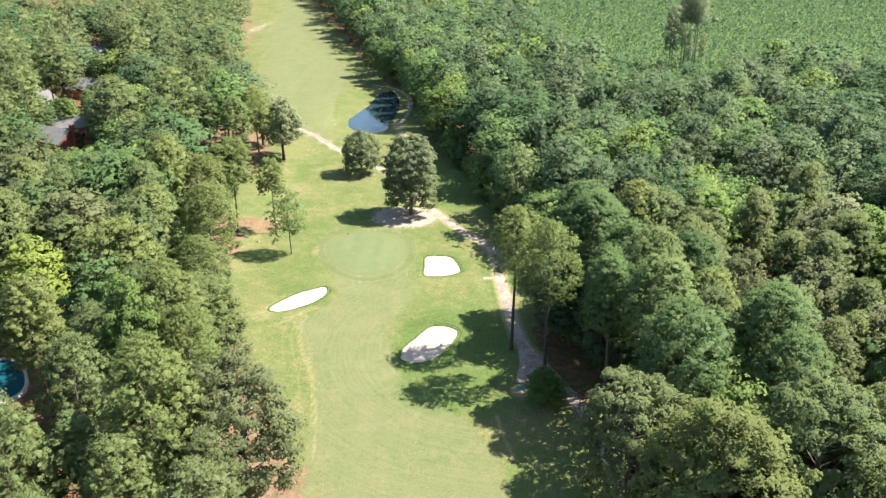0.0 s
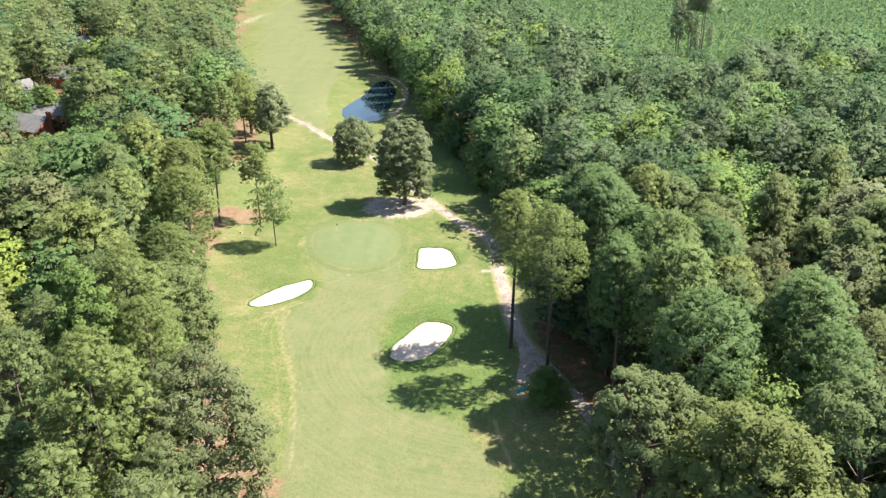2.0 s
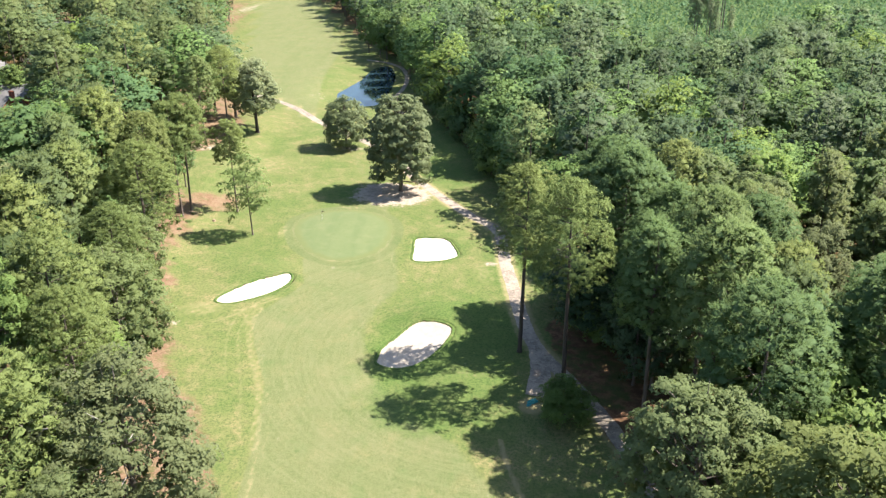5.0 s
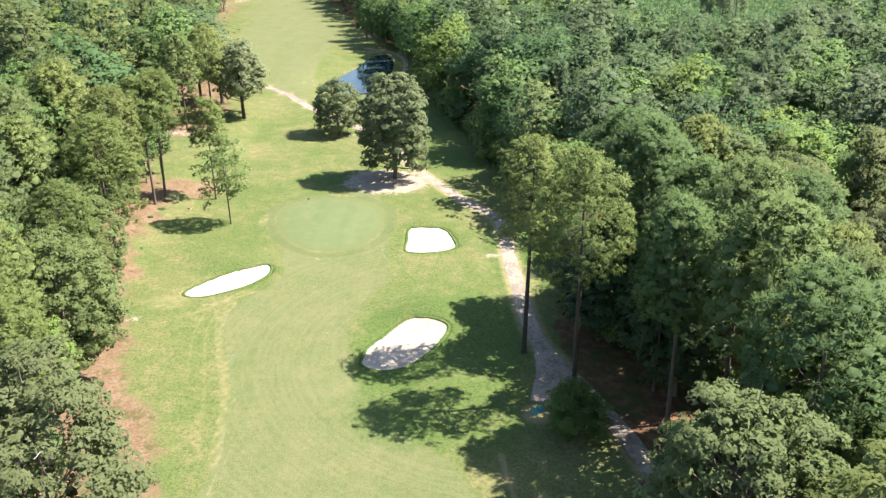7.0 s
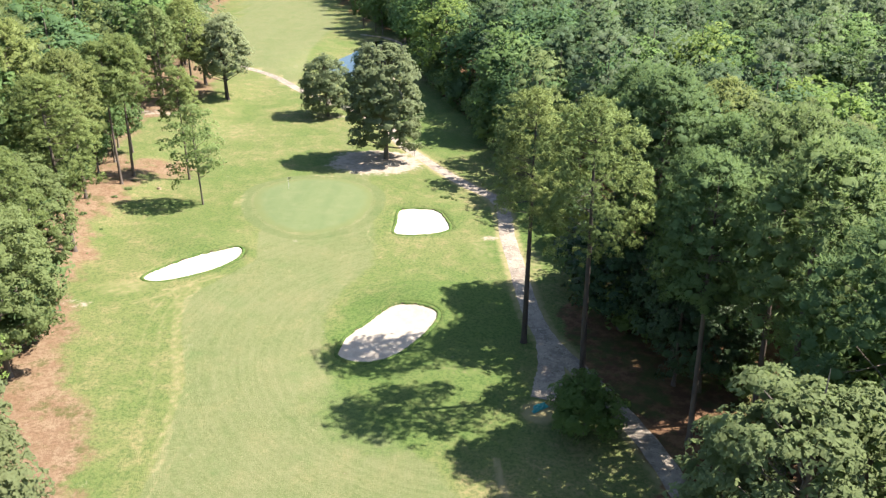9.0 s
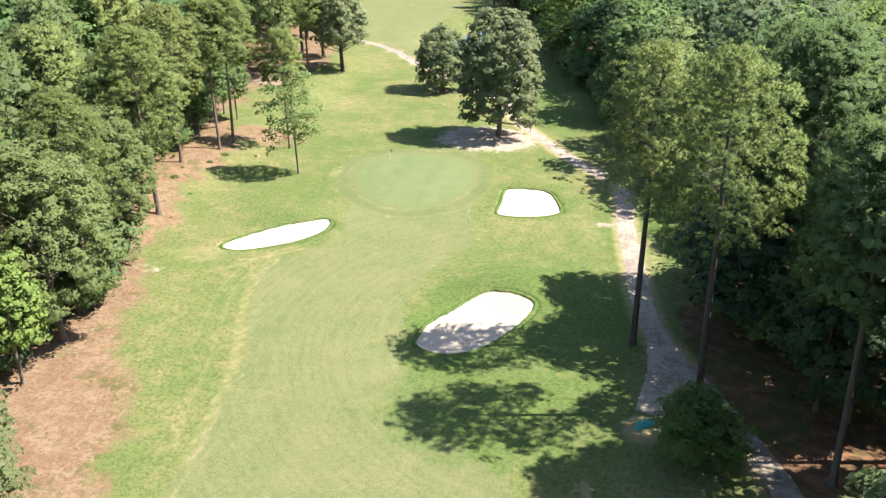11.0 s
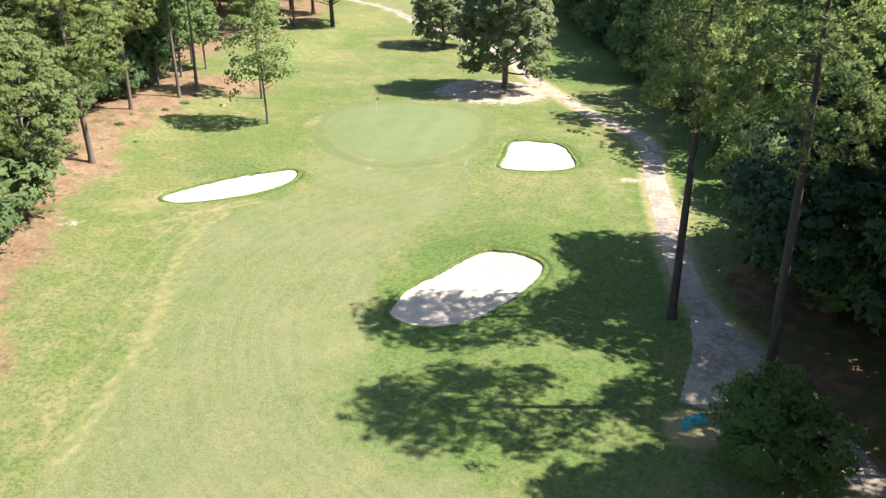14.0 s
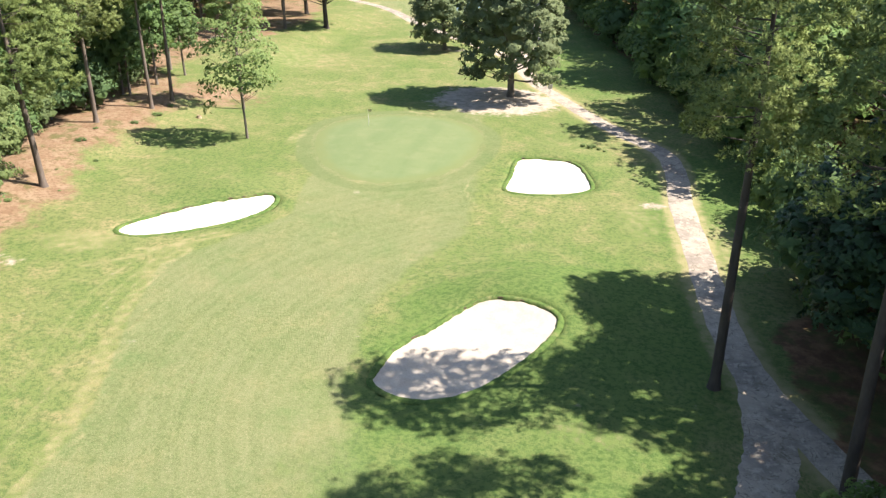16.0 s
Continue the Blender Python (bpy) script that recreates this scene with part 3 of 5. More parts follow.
SANDY = [(-12.6, 216.8, 9.6, 8.2, 1.7), (9.4, 180.0, 1.9, 1.3, 0.85), (-66, 245, 7, 3.6, 0.72), (-58, 282, 5, 3, 0.75), (-64, 262, 4, 3, 0.7),
         (-26.5, 252.0, 6.0, 3.0, 0.55), (-45, 152.5, 2.6, 1.5, 0.55), (-113, 486, 4, 6, 0.8), (-128, 566, 5, 8, 0.8), (-112, 606, 6, 5, 0.75),
         (-125, 632, 7, 5, 0.8), (-26, 312, 8, 3, 0.5), (-45, 318, 6, 4, 0.45)]
WORN = [(smooth_line([(-30.4, 158.5), (-30.8, 153.9), (-30.3, 149.5), (-27.9, 141.4), (-26.6, 137.6), (-24.7, 130.9), (-22.6, 118.0), (-22.0, 110.0)]), 0.95, 0.58),
        (smooth_line([(-31.1, 158.8), (-31.8, 154.4), (-31.1, 149.7), (-28.6, 141.6), (-27.3, 137.8), (-25.3, 131.0), (-23.6, 119.0)]), 0.9, 0.56),
        (smooth_line([(-32.3, 158.0), (-32.5, 152.4), (-32.0, 147.5), (-30.7, 142.6), (-28.3, 134.1), (-25.6, 122.0)]), 0.8, 0.54),
        (smooth_line([(-33.2, 157.7), (-34.2, 152.6), (-33.7, 147.6), (-32.8, 143.1), (-31.0, 135.0)]), 0.8, 0.54),
        (smooth_line([(-28.5, 147.8), (-27.3, 142.9), (-25.0, 135.5), (-23.0, 128.9), (-21.3, 116.0)]), 0.7, 0.50),
        (smooth_line([(-37.3, 153.1), (-35.1, 155.1), (-33.2, 157.7), (-31.3, 160.8), (-29.3, 162.9)]), 0.8, 0.58),
        (smooth_line([(-35.1, 157.2), (-32.5, 158.4), (-30.4, 160.5), (-28.1, 162.7)]), 0.8, 0.60),
        (smooth_line([(-12.1, 149.0), (-11.3, 152.2), (-9.4, 155.7), (-6.3, 158.4), (-2.8, 160.2), (-0.1, 162.0)]), 0.7, 0.46),
        (smooth_line([(-14.2, 150.1), (-13.1, 153.7), (-10.8, 157.6), (-7.7, 160.6), (-3.2, 163.6)]), 0.7, 0.48),
        (smooth_line([(-16.3, 151.0), (-15.4, 155.1), (-12.8, 159.6), (-8.7, 163.3), (-4.5, 165.4)]), 0.7, 0.44),
        (smooth_line([(-34.0, 192.0), (-32.1, 188.8), (-31.9, 185.6)]), 1.0, 0.5),
        (smooth_line([(-10.3, 182.8), (-9.8, 178.6), (-8.0, 175.1), (-5.6, 172.7), (-3.8, 169.7)]), 0.5, 0.62),
        (smooth_line([(-14.0, 160.0), (-9.0, 162.2), (-3.0, 165.0), (3.0, 168.0)]), 1.2, 0.45),
        (smooth_line([(-18.0, 166.5), (-13.0, 168.0), (-9.0, 170.5)]), 0.5, 0.45),
        (smooth_line([(11.0, 112.0), (9.5, 118.0), (8.6, 124.0)]), 0.9, 0.8)]
DRY = [(-40.5, 157.5, 6.0, 4.0, 0.55), (-21.0, 179.0, 5.0, 1.3, 0.5), (-33.5, 192.0, 1.6, 6.0, 0.55), (-20.5, 207.0, 6.0, 1.2, 0.55),
       (8.0, 176.0, 4.0, 9.0, 0.5), (-50.0, 236.0, 14.0, 14.0, 0.5), (15.5, 172.0, 2.6, 9.0, 0.6), (5.0, 140.0, 5.0, 2.0, 0.45), (-42.0, 118.0, 8.0, 14.0, 0.4),
       (13.4, 132.2, 2.4, 3.0, 1.0)]
# lush bunker surrounds; the rest tint turf where pines, oak, sapling and woods cast shade
LUSH_AND_SHADE = [(1.0, 146.0, 13.0, 20.0, 0.95), (-2.0, 186.0, 9.0, 9.0, 0.55), (-33.0, 166.0, 9.0, 7.0, 0.45), (14.0, 182.0, 8.0, 22.0, 0.8), (6.0, 152.0, 10.0, 14.0, 1.1), (0.0, 133.0, 12.0, 10.0, 0.9), (2.0, 250.0, 14.0, 40.0, 0.7), (-24.0, 218.0, 9.0, 6.0, 0.8), (-46.0, 188.0, 8.0, 5.0, 0.6)]
build_ground()


def drape(loop, rings, rise):
    """Verts and faces of a sheet within an outline, as rings round its middle; rise(x, y, s) gives z, s from 0 (middle) to 1 (outline)."""
    mid = loop.mean(axis=0)
    n, vs, fs = len(loop), [], []
    for s in np.linspace(0.08, 1.0, rings):
        p = mid + (loop - mid) * s
        vs.append(np.column_stack([p, rise(p[:, 0], p[:, 1], s)]))
    vs.append(np.array([[*mid, float(rise(mid[0], mid[1], 0.0))]]))
    k = np.arange(n)
    for r in range(rings - 1):
        fs.append(np.stack([r * n + k, r * n + (k + 1) % n, (r + 1) * n + (k + 1) % n, (r + 1) * n + k], -1))
    fan = np.stack([np.full(n, rings * n), (k + 1) % n, k], -1)
    return np.concatenate(vs), [np.concatenate(fs), fan]


def bunker(name, loop, label):
    """A sand hollow with a raised turf lip round it."""
    root = tagged(new("bunker"), label, "bunker", "bunkers round the green")
    v, f = drape(loop, 14, lambda x, y, s: height(x, y) - 0.30 + 0.16 * s ** 6 + 0.04 * np.sin(x * 2.1) * np.sin(y * 1.7))
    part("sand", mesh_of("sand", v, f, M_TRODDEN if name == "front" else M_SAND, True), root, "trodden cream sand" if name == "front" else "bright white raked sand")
    mid = loop.mean(axis=0)
    out = loop - mid
    normal = np.column_stack([np.roll(loop, -1, 0)[:, 1] - np.roll(loop, 1, 0)[:, 1], np.roll(loop, 1, 0)[:, 0] - np.roll(loop, -1, 0)[:, 0]])
    normal /= np.linalg.norm(normal, axis=1)[:, None]
    normal *= np.sign((normal * out).sum(axis=1).mean())
    back = step(-0.6, 0.9, normal[:, 1])
    ragged = np.array([noise.noise((p[0] * 1.7, p[1] * 1.7, 3.0)) for p in loop])
    rows = []
    for off, up in ((-0.14, -0.30), (-0.05, -0.03), (0.06, 0.025), (0.16, 0.02), (0.30, 0.006), (0.44, -0.10)):
        p = loop + normal * (off + (0.14 * ragged if off < 0.3 else 0.0))[:, None] if off < 0.3 else loop + normal * off
        top = up * (0.5 + 1.1 * back) if 0 < up < 0.2 and off < 1 else np.full(len(loop), up)
        rows.append(np.column_stack([p, height(p[:, 0], p[:, 1]) + top]))
    n, k = len(loop), np.arange(len(loop))
    fs = [np.stack([r * n + k, r * n + (k + 1) % n, (r + 1) * n + (k + 1) % n, (r + 1) * n + k], -1) for r in range(len(rows) - 1)]
    part("lip", mesh_of("lip", np.concatenate(rows), np.concatenate(fs), M_LIP, True), root, "turf lip with a ragged edge")
    edge = np.column_stack([loop + normal * (0.02 + 0.10 * ragged)[:, None], height(loop[:, 0], loop[:, 1]) - 0.06])
    edge = np.vstack([edge, edge[:1]])
    wide = np.append(0.012 + 0.105 * back * np.clip(0.35 + 1.6 * ragged, 0.0, 1.2), 0.05)
    v, f = tube(edge, wide, 6)
    part("soil_edge", mesh_of("soil_edge", v, f, M_SOIL), root, "dark rooty soil edge under the turf")


bunker("front", BUNKER_LOOPS["front"], "white sand bunker half in tree shade beside the fairway")
bunker("left", BUNKER_LOOPS["left"], "long narrow bunker of sunlit white sand")
bunker("right", BUNKER_LOOPS["right"], "squarish bunker of bright white sand beside the green")

v, f = drape(GREEN_LOOP, 16, lambda x, y, s: height(x, y) - 0.012 + 0.07 * (1 - s ** 12) + 0.012 * np.sin(x * 2.3 + y) * s)
green = mesh_of("putting_green", v, f, M_GREEN, True)
layer = green.attributes.new("rim", "FLOAT", "POINT")
layer.data.foreach_set("value", step(-3.2, 0.2, signed(v[:, 0], v[:, 1], GREEN_LOOP)).astype(np.float32))
tagged(new("putting_green", green), "closely mown oval putting green, paler than the turf", "green", kind="structure")


def ribbon(line, wide, up, mat, name, label, thick=0.07):
    """A slab of paving along a line of the plan."""
    way = np.gradient(line, axis=0)
    way /= np.linalg.norm(way, axis=1)[:, None]
    side = np.column_stack([way[:, 1], -way[:, 0]])
    wide = np.broadcast_to(wide, len(line))
    rows = []
    for off, drop in ((-1.14, -thick), (-1.0, -0.012), (-0.90, 0.0), (0.0, 0.01), (0.90, 0.0), (1.0, -0.012), (1.14, -thick)):
        p = line + side * (off * wide / 2 * (1 + 0.04 * np.sin(np.arange(len(line)) * 1.3 + off)))[:, None]
        rows.append(np.column_stack([p, land(p[:, 0], p[:, 1]) + up + drop]))
    n, k = len(line), np.arange(len(line) - 1)
    fs = [np.stack([r * n + k, r * n + k + 1, (r + 1) * n + k + 1, (r + 1) * n + k], -1) for r in range(len(rows) - 1)]
    return tagged(new(name, mesh_of(name, np.concatenate(rows), np.concatenate(fs), mat, True)), label, "path", kind="structure")


ribbon(PATH_LINE, 2.5, 0.014, M_PATH, "path", "worn pale concrete cart path with patches")
ribbon(FAR_PATH, 2.3, 0.05, M_PATH, "path_branch", "pale cart path crossing the fairway")
ribbon(smooth_line([(15.0, 151.5), (15.7, 146.0), (15.5, 141.0), (15.0, 138.5), (14.5, 136.5), (14.0, 134.7)]), np.interp(np.arange(51), [0, 10, 20, 30, 40, 50], [1.6, 3.0, 3.0, 3.1, 2.8, 2.5]), 0.028, M_PATH, "path_spur", "short worn concrete spur")
ribbon(BEND_PATH, 1.6, 0.04, M_PATH, "path_bend", "pale cart path round the pond")
v, f = drape(POND_LOOP, 8, lambda x, y, s: np.full(np.shape(x), POND_Z - 0.12))
tagged(new("water", mesh_of("water", v, f, M_POND, True)), "still dark pond reflecting sky and trees", "pond", kind="structure")


# ---- trees ----
def unit(v):
    return v / np.linalg.norm(v, axis=-1, keepdims=True)


GOLD = (1 + 5 ** 0.5) / 2
BALL = unit(np.array([(-1, GOLD, 0), (1, GOLD, 0), (-1, -GOLD, 0), (1, -GOLD, 0), (0, -1, GOLD), (0, 1, GOLD), (0, -1, -GOLD), (0, 1, -GOLD), (GOLD, 0, -1), (GOLD, 0, 1), (-GOLD, 0, -1), (-GOLD, 0, 1)]))
BALL_FACES = np.array([(a, b, c) for a in range(12) for b in range(12) for c in range(12) if a < b and a < c and np.linalg.norm(BALL[a] - BALL[b]) < 1.1 and np.linalg.norm(BALL[b] - BALL[c]) < 1.1 and np.linalg.norm(BALL[a] - BALL[c]) < 1.1 and np.dot(np.cross(BALL[b] - BALL[a], BALL[c] - BALL[a]), BALL[a]) > 0])


def sprays(rng, at, facing, size, narrow=0.9, loose=0.45, round_by=0.82):
    """Leaf sprays: one pointed blade at each place, turned roughly outwards; shaded mostly as the mass that they cover."""
    n = len(at)
    facing = unit(facing)
    normal = unit(facing + loose * rng.normal(size=(n, 3)))
    normal *= np.where((normal * facing).sum(axis=1, keepdims=True) < 0, -1.0, 1.0)
    a = unit(np.cross(normal, rng.normal(size=(n, 3))))
    b = np.cross(normal, a)
    s = size * rng.uniform(0.65, 1.35, (n, 1))
    v = np.stack([at - a * s * 0.4 - b * s * narrow * 0.5, at + a * s * 0.7, at - a * s * 0.4 + b * s * narrow * 0.5], 1)
    shade = np.repeat(unit(facing * round_by + normal * (1 - round_by)), 3, axis=0)
    return v.reshape(-1, 3), np.arange(3 * n).reshape(-1, 3), shade


def around(rng, n, low=-0.45):
    """Directions over a ball, few of them pointing down."""
    z = rng.uniform(low, 1.0, n)
    a = rng.uniform(0, 2 * np.pi, n)
    r = np.sqrt(np.maximum(0, 1 - z * z))
    return np.column_stack([r * np.cos(a), r * np.sin(a), z])


def needles_out(rng, at, way, facing, long, wide, round_by=0.7):
    """Tufts of needles: one slim blade at each place, pointing along way, with its face turned outwards."""
    n = len(at)
    side = unit(np.cross(way, rng.normal(size=(n, 3))))
    face = np.cross(side, way)
    turn = np.where((face * facing).sum(axis=1, keepdims=True) < 0, -1.0, 1.0)
    side, face = side * turn, face * turn
    s = long * rng.uniform(0.7, 1.25, (n, 1))
    v = np.stack([at - side * wide * s, at + side * wide * s, at + way * s], 1)
    shade = np.repeat(unit(facing * round_by + face * (1 - round_by)), 3, axis=0)
    return v.reshape(-1, 3), np.arange(3 * n).reshape(-1, 3), shade


def foliage(rng, centres, radii, tufts, per, size, needles, core=0.62, flat=0.8, loose=0.5, round_by=0.78, narrow=0.2):
    """A crown from clumps: each has a leafy core and small tufts over it, each tuft a spray of leaves or needles."""
    mid = np.array([0, 0, centres[:, 2].mean() - 0.35 * np.ptp(centres[:, 2])])
    squash = np.array([1, 1, flat])
    outward = unit(centres - mid)
    c, r, o = (np.repeat(p, tufts, axis=0) for p in (centres, radii, outward))
    d = unit(around(rng, len(c), -0.5) + 0.35 * o)
    at = c + d * squash * (r * rng.uniform(0.62, 0.98, len(r)))[:, None]
    small = r * rng.uniform(0.42, 0.66, len(r)) * (7.0 / tufts) ** 0.35
    at, small, d, o = (np.repeat(p, per, axis=0) for p in (at, small, d, o))
    e = unit(around(rng, len(at), -0.6) + 0.55 * d)
    facing = unit(0.45 * e + 0.45 * d + 0.8 * o + np.array([0, 0, 0.15]))
    if needles:
        v, f, shade = needles_out(rng, at + e * small[:, None] * 0.25, e, facing, size, narrow, round_by)
    else:
        v, f, shade = sprays(rng, at + e * squash * small[:, None], facing, size, 0.8, loose, round_by)
    if core:
        n = len(centres)
        ball = centres[:, None] + BALL[None] * (radii * core)[:, None, None] * squash * rng.uniform(0.8, 1.15, (n, 12, 1))
        faces = (BALL_FACES[None] + (np.arange(n) * 12)[:, None, None]).reshape(-1, 3)
        out = unit(BALL[None] * 0.45 + outward[:, None] * 0.8).reshape(-1, 3)
        v, f = merge([(v, f), (ball.reshape(-1, 3), faces)])
        shade = np.concatenate([shade, out])
    return v, f, shade


def pine_plan(rng, tall, spread, bare, tuft=1.0, boughs=70):
    """Clumps of a pine's crown at the ends of its boughs: (centres, radii, bough feet)."""
    centres, radii, feet = [], [], []
    turn = rng.uniform(0, 6.28)
    for i in range(boughs):
        s = (i + rng.uniform(0.0, 1.0)) / boughs
        z = tall * (bare + (0.985 - bare) * s)
        reach = spread * (0.66 + 0.62 * s) * (1 - s ** 2.6) * rng.uniform(0.74, 1.10) + 0.5
        turn += 2.4 + rng.normal() * 0.35
        end = np.array([math.cos(turn) * reach, math.sin(turn) * reach, z + reach * (0.05 + 0.40 * s)])
        for t in ((1.0, 0.58) if reach > 2.4 and (boughs < 90 or i % 3 == 0) else (1.0,)):
            c = end * np.array([t, t, 1]) + rng.normal(size=3) * 0.35
            c[2] = z + (end[2] - z) * t + rng.normal() * 0.25
            centres.append(c)
            radii.append(rng.uniform(0.85, 1.25) * tuft)
            feet.append((0, 0, z - 0.2))
    centres.append(np.array([0, 0, tall - 0.7]))
    radii.append(0.9)
    feet.append((0, 0, tall - 2))
    return np.array(centres), np.array(radii), np.array(feet)


def even_ball(rng, n, low):
    """Directions spread evenly over a ball, from low upwards, a little jittered."""
    k = np.arange(n) + 0.5
    z = low + (1 - low) * k / n
    a = k * 2.39996 + rng.uniform(0, 6.28)
    r = np.sqrt(np.maximum(0, 1 - z * z))
    return unit(np.column_stack([r * np.cos(a), r * np.sin(a), z]) + rng.normal(size=(n, 3)) * 0.09)


def broad_plan(rng, tall, spread, bare, clumps, lumpy=0.16, low=-0.75, full=2.0):
    """Clumps over an uneven dome: (centres, radii, bough feet)."""
    mid, half = tall * (1 + bare) / 2, tall * (1 - bare) / 2
    d = even_ball(rng, clumps, low)
    swell = 1 + lumpy * np.sin(d[:, :1] * 3.1 + rng.uniform(0, 6)) * np.cos(d[:, 1:2] * 3.7 + rng.uniform(0, 6)) + 0.10 * rng.normal(size=(clumps, 1))
    swell = swell / (np.hypot(d[:, :1], d[:, 1:2]) ** full + np.abs(d[:, 2:3]) ** full) ** (1 / full)
    c = d * 0.80 * swell * np.array([spread, spread, half])
    c[:, :2] *= (1.0 - 0.22 * np.clip(d[:, 2:3], 0, 1) ** 2)
    c[:, 2] += mid
    r = rng.uniform(0.8, 1.3, clumps) * spread * 1.95 / math.sqrt(clumps)
    feet = np.column_stack([np.zeros((clumps, 2)), np.maximum(max(bare, 0.08) * tall * 1.35, c[:, 2] - spread * 0.45)])
    return c, r, feet


def heart_of(rng, centres, size):
    """The shaded inner mass of a crown, as one uneven ball."""
    lo, hi = centres.min(axis=0), centres.max(axis=0)
    v = (lo + hi) / 2 + BALL * (hi - lo) / 2 * size * rng.uniform(0.85, 1.1, (12, 1))
    return v, BALL_FACES


def trunk_tube(rng, tall, thick, lean=0.02, sides=9):
    z = np.array([-0.25, 0.25, 0.9, 0.12 * tall, 0.3 * tall, 0.55 * tall, 0.8 * tall, 0.97 * tall])
    r = thick * np.array([1.75, 1.35, 1.08, 1.0, 0.87, 0.66, 0.36, 0.07])
    sway = np.cumsum(rng.normal(size=(len(z), 2)) * lean * tall * 0.12, axis=0) * np.minimum(1, z / tall * 2)[:, None]
    return tube(np.column_stack([sway, z]), r, sides)


def limbs_of(rng, feet, centres, thick, most=30):
    pieces = []
    pick = rng.permutation(len(feet))[:most]
    for i in pick:
        a, b = feet[i], centres[i]
        m = (a + b) / 2 + np.array([0, 0, -0.06 * np.linalg.norm(b - a)]) + rng.normal(size=3) * 0.12
        pieces.append(tube([a, m, b], [thick, thick * 0.6, thick * 0.2], 5))
    return pieces


def crown_mesh(rng, plan, tufts, per, size, needles, mat, heart, core, narrow):
    centres, radii, feet = plan
    v, f, shade = foliage(rng, centres, radii, tufts, per, size, needles, core, narrow=narrow)
    if heart:
        hv, hf = heart_of(rng, centres, heart)
        v, f = merge([(v, f), (hv, hf)])
        shade = np.concatenate([shade, unit(hv - hv.mean(axis=0))])
    return mesh_of("crown", v, f, mat, True, normals=shade)


class Kind:
    """One kind of tree: what is shared by all trees of that shape."""

    def __init__(self, name, seed, tall, spread, bare, needles, leaf, bark, tufts, per, size, clumps=40, thick=0.24, limbs=26, lean=0.02, heart=0.46, tuft=1.0, core=0.62, lumpy=0.16, boughs=70, narrow=0.2, full=2.0):
        rng = np.random.default_rng(seed)
        plan = pine_plan(rng, tall, spread, bare, tuft, boughs) if needles else broad_plan(rng, tall, spread, bare, clumps, lumpy, full=full)
        self.name, self.tall, self.spread, self.root = name, tall, spread, None
        wood_v, wood_f = merge([trunk_tube(rng, tall, thick, lean)] + limbs_of(rng, plan[2], plan[0], thick * (0.17 if needles else 0.28), limbs))
        self.trunk = mesh_of("trunk", wood_v, wood_f, bark, True)
        self.crown = crown_mesh(rng, plan, tufts, per, size, needles, leaf, 0.0 if needles else heart, core, narrow)

    def plant(self, x, y, tall, turn, label, group="", wide=1.0, lean=(0, 0), category="tree"):
        s = tall / self.tall
        m = pose(*on_land(x, y), lean[0], lean[1], turn) @ Matrix.Diagonal((s * wide, s * wide, s, 1))
        if self.root is None:
            self.root = tagged(new(self.name), label, category, group)
            part("trunk", self.trunk, self.root)
            part("crown", self.crown, self.root)
            self.root.matrix_basis = m
            return self.root
        ob = copy_thing(self.root, m)
        ob.matrix_basis = m
        return tagged(ob, label, category, group)


def on_land(x, y, up=-0.05):
    return (x, y, float(land(x, y)) + up)


PINE_SHAPES = ((5.6, 0.36), (5.0, 0.32), (6.0, 0.42))
BROAD_SHAPES = ((6.4, 0.14, 80), (6.9, 0.12, 84), (5.6, 0.16, 70), (6.6, 0.12, 80))
PINES = [Kind("pine_tree", 11 + i, 28, s, b, True, M_PINE, M_BARK_PINE, 5, 12, 0.50, thick=0.28, limbs=20, tuft=1.22, core=0.4, boughs=120) for i, (s, b) in enumerate(PINE_SHAPES)]
PINES_BEHIND = [Kind("pine_tree", 21 + i, 28, s, b, True, M_PINE, M_BARK_PINE, 5, 11, 0.64, thick=0.28, limbs=8, tuft=1.45, core=0.5, boughs=75) for i, (s, b) in enumerate(PINE_SHAPES)]
TALL_PINES = [Kind("pine_tree", 31 + i, 30, s, b, True, M_PINE_DEEP, M_BARK_DARK, 9, 28, 0.25, thick=0.32, limbs=30, tuft=1.05, core=0.0, boughs=150, narrow=0.16) for i, (s, b) in enumerate(((4.3, 0.55), (4.8, 0.56)))]
FRONT_PINES = [Kind("pine_tree", 41 + i, 27, s, b, True, M_PINE_FRONT, M_BARK_PINE, 7, 20, 0.37, thick=0.30, limbs=50, tuft=1.1, core=0.25, boughs=165, narrow=0.17) for i, (s, b) in enumerate(((5.2, 0.36), (5.6, 0.44)))]
def edge_pines(seed, leaf, shapes):
    return [Kind("pine_tree", seed + i, 30, s, b, True, leaf, M_BARK_PINE, 6, 16, 0.42, thick=0.30, limbs=30, tuft=1.15, core=0.4, boughs=150, narrow=0.18) for i, (s, b) in enumerate(shapes)]


EDGE_PINES, SHADE_PINES = edge_pines(46, M_PINE_FRONT, ((4.3, 0.48), (6.2, 0.40))), edge_pines(146, M_PINE_GREEN, ((4.4, 0.54), (5.8, 0.50)))
BROADS = [Kind("broadleaf_tree", 51 + i, 24, s, b, False, M_DULL if i == 3 else M_LEAF, M_BARK_GREY, 5, 10, 0.42, clumps=2 * c, thick=0.3, limbs=16, heart=0.42) for i, (s, b, c) in enumerate(BROAD_SHAPES)]
BROADS_BEHIND = [Kind("broadleaf_tree", 61 + i, 24, s, b, False, M_DULL if i == 3 else M_LEAF, M_BARK_GREY, 4, 7, 0.56, clumps=int(1.5 * c), thick=0.3, limbs=8) for i, (s, b, c) in enumerate(BROAD_SHAPES)]
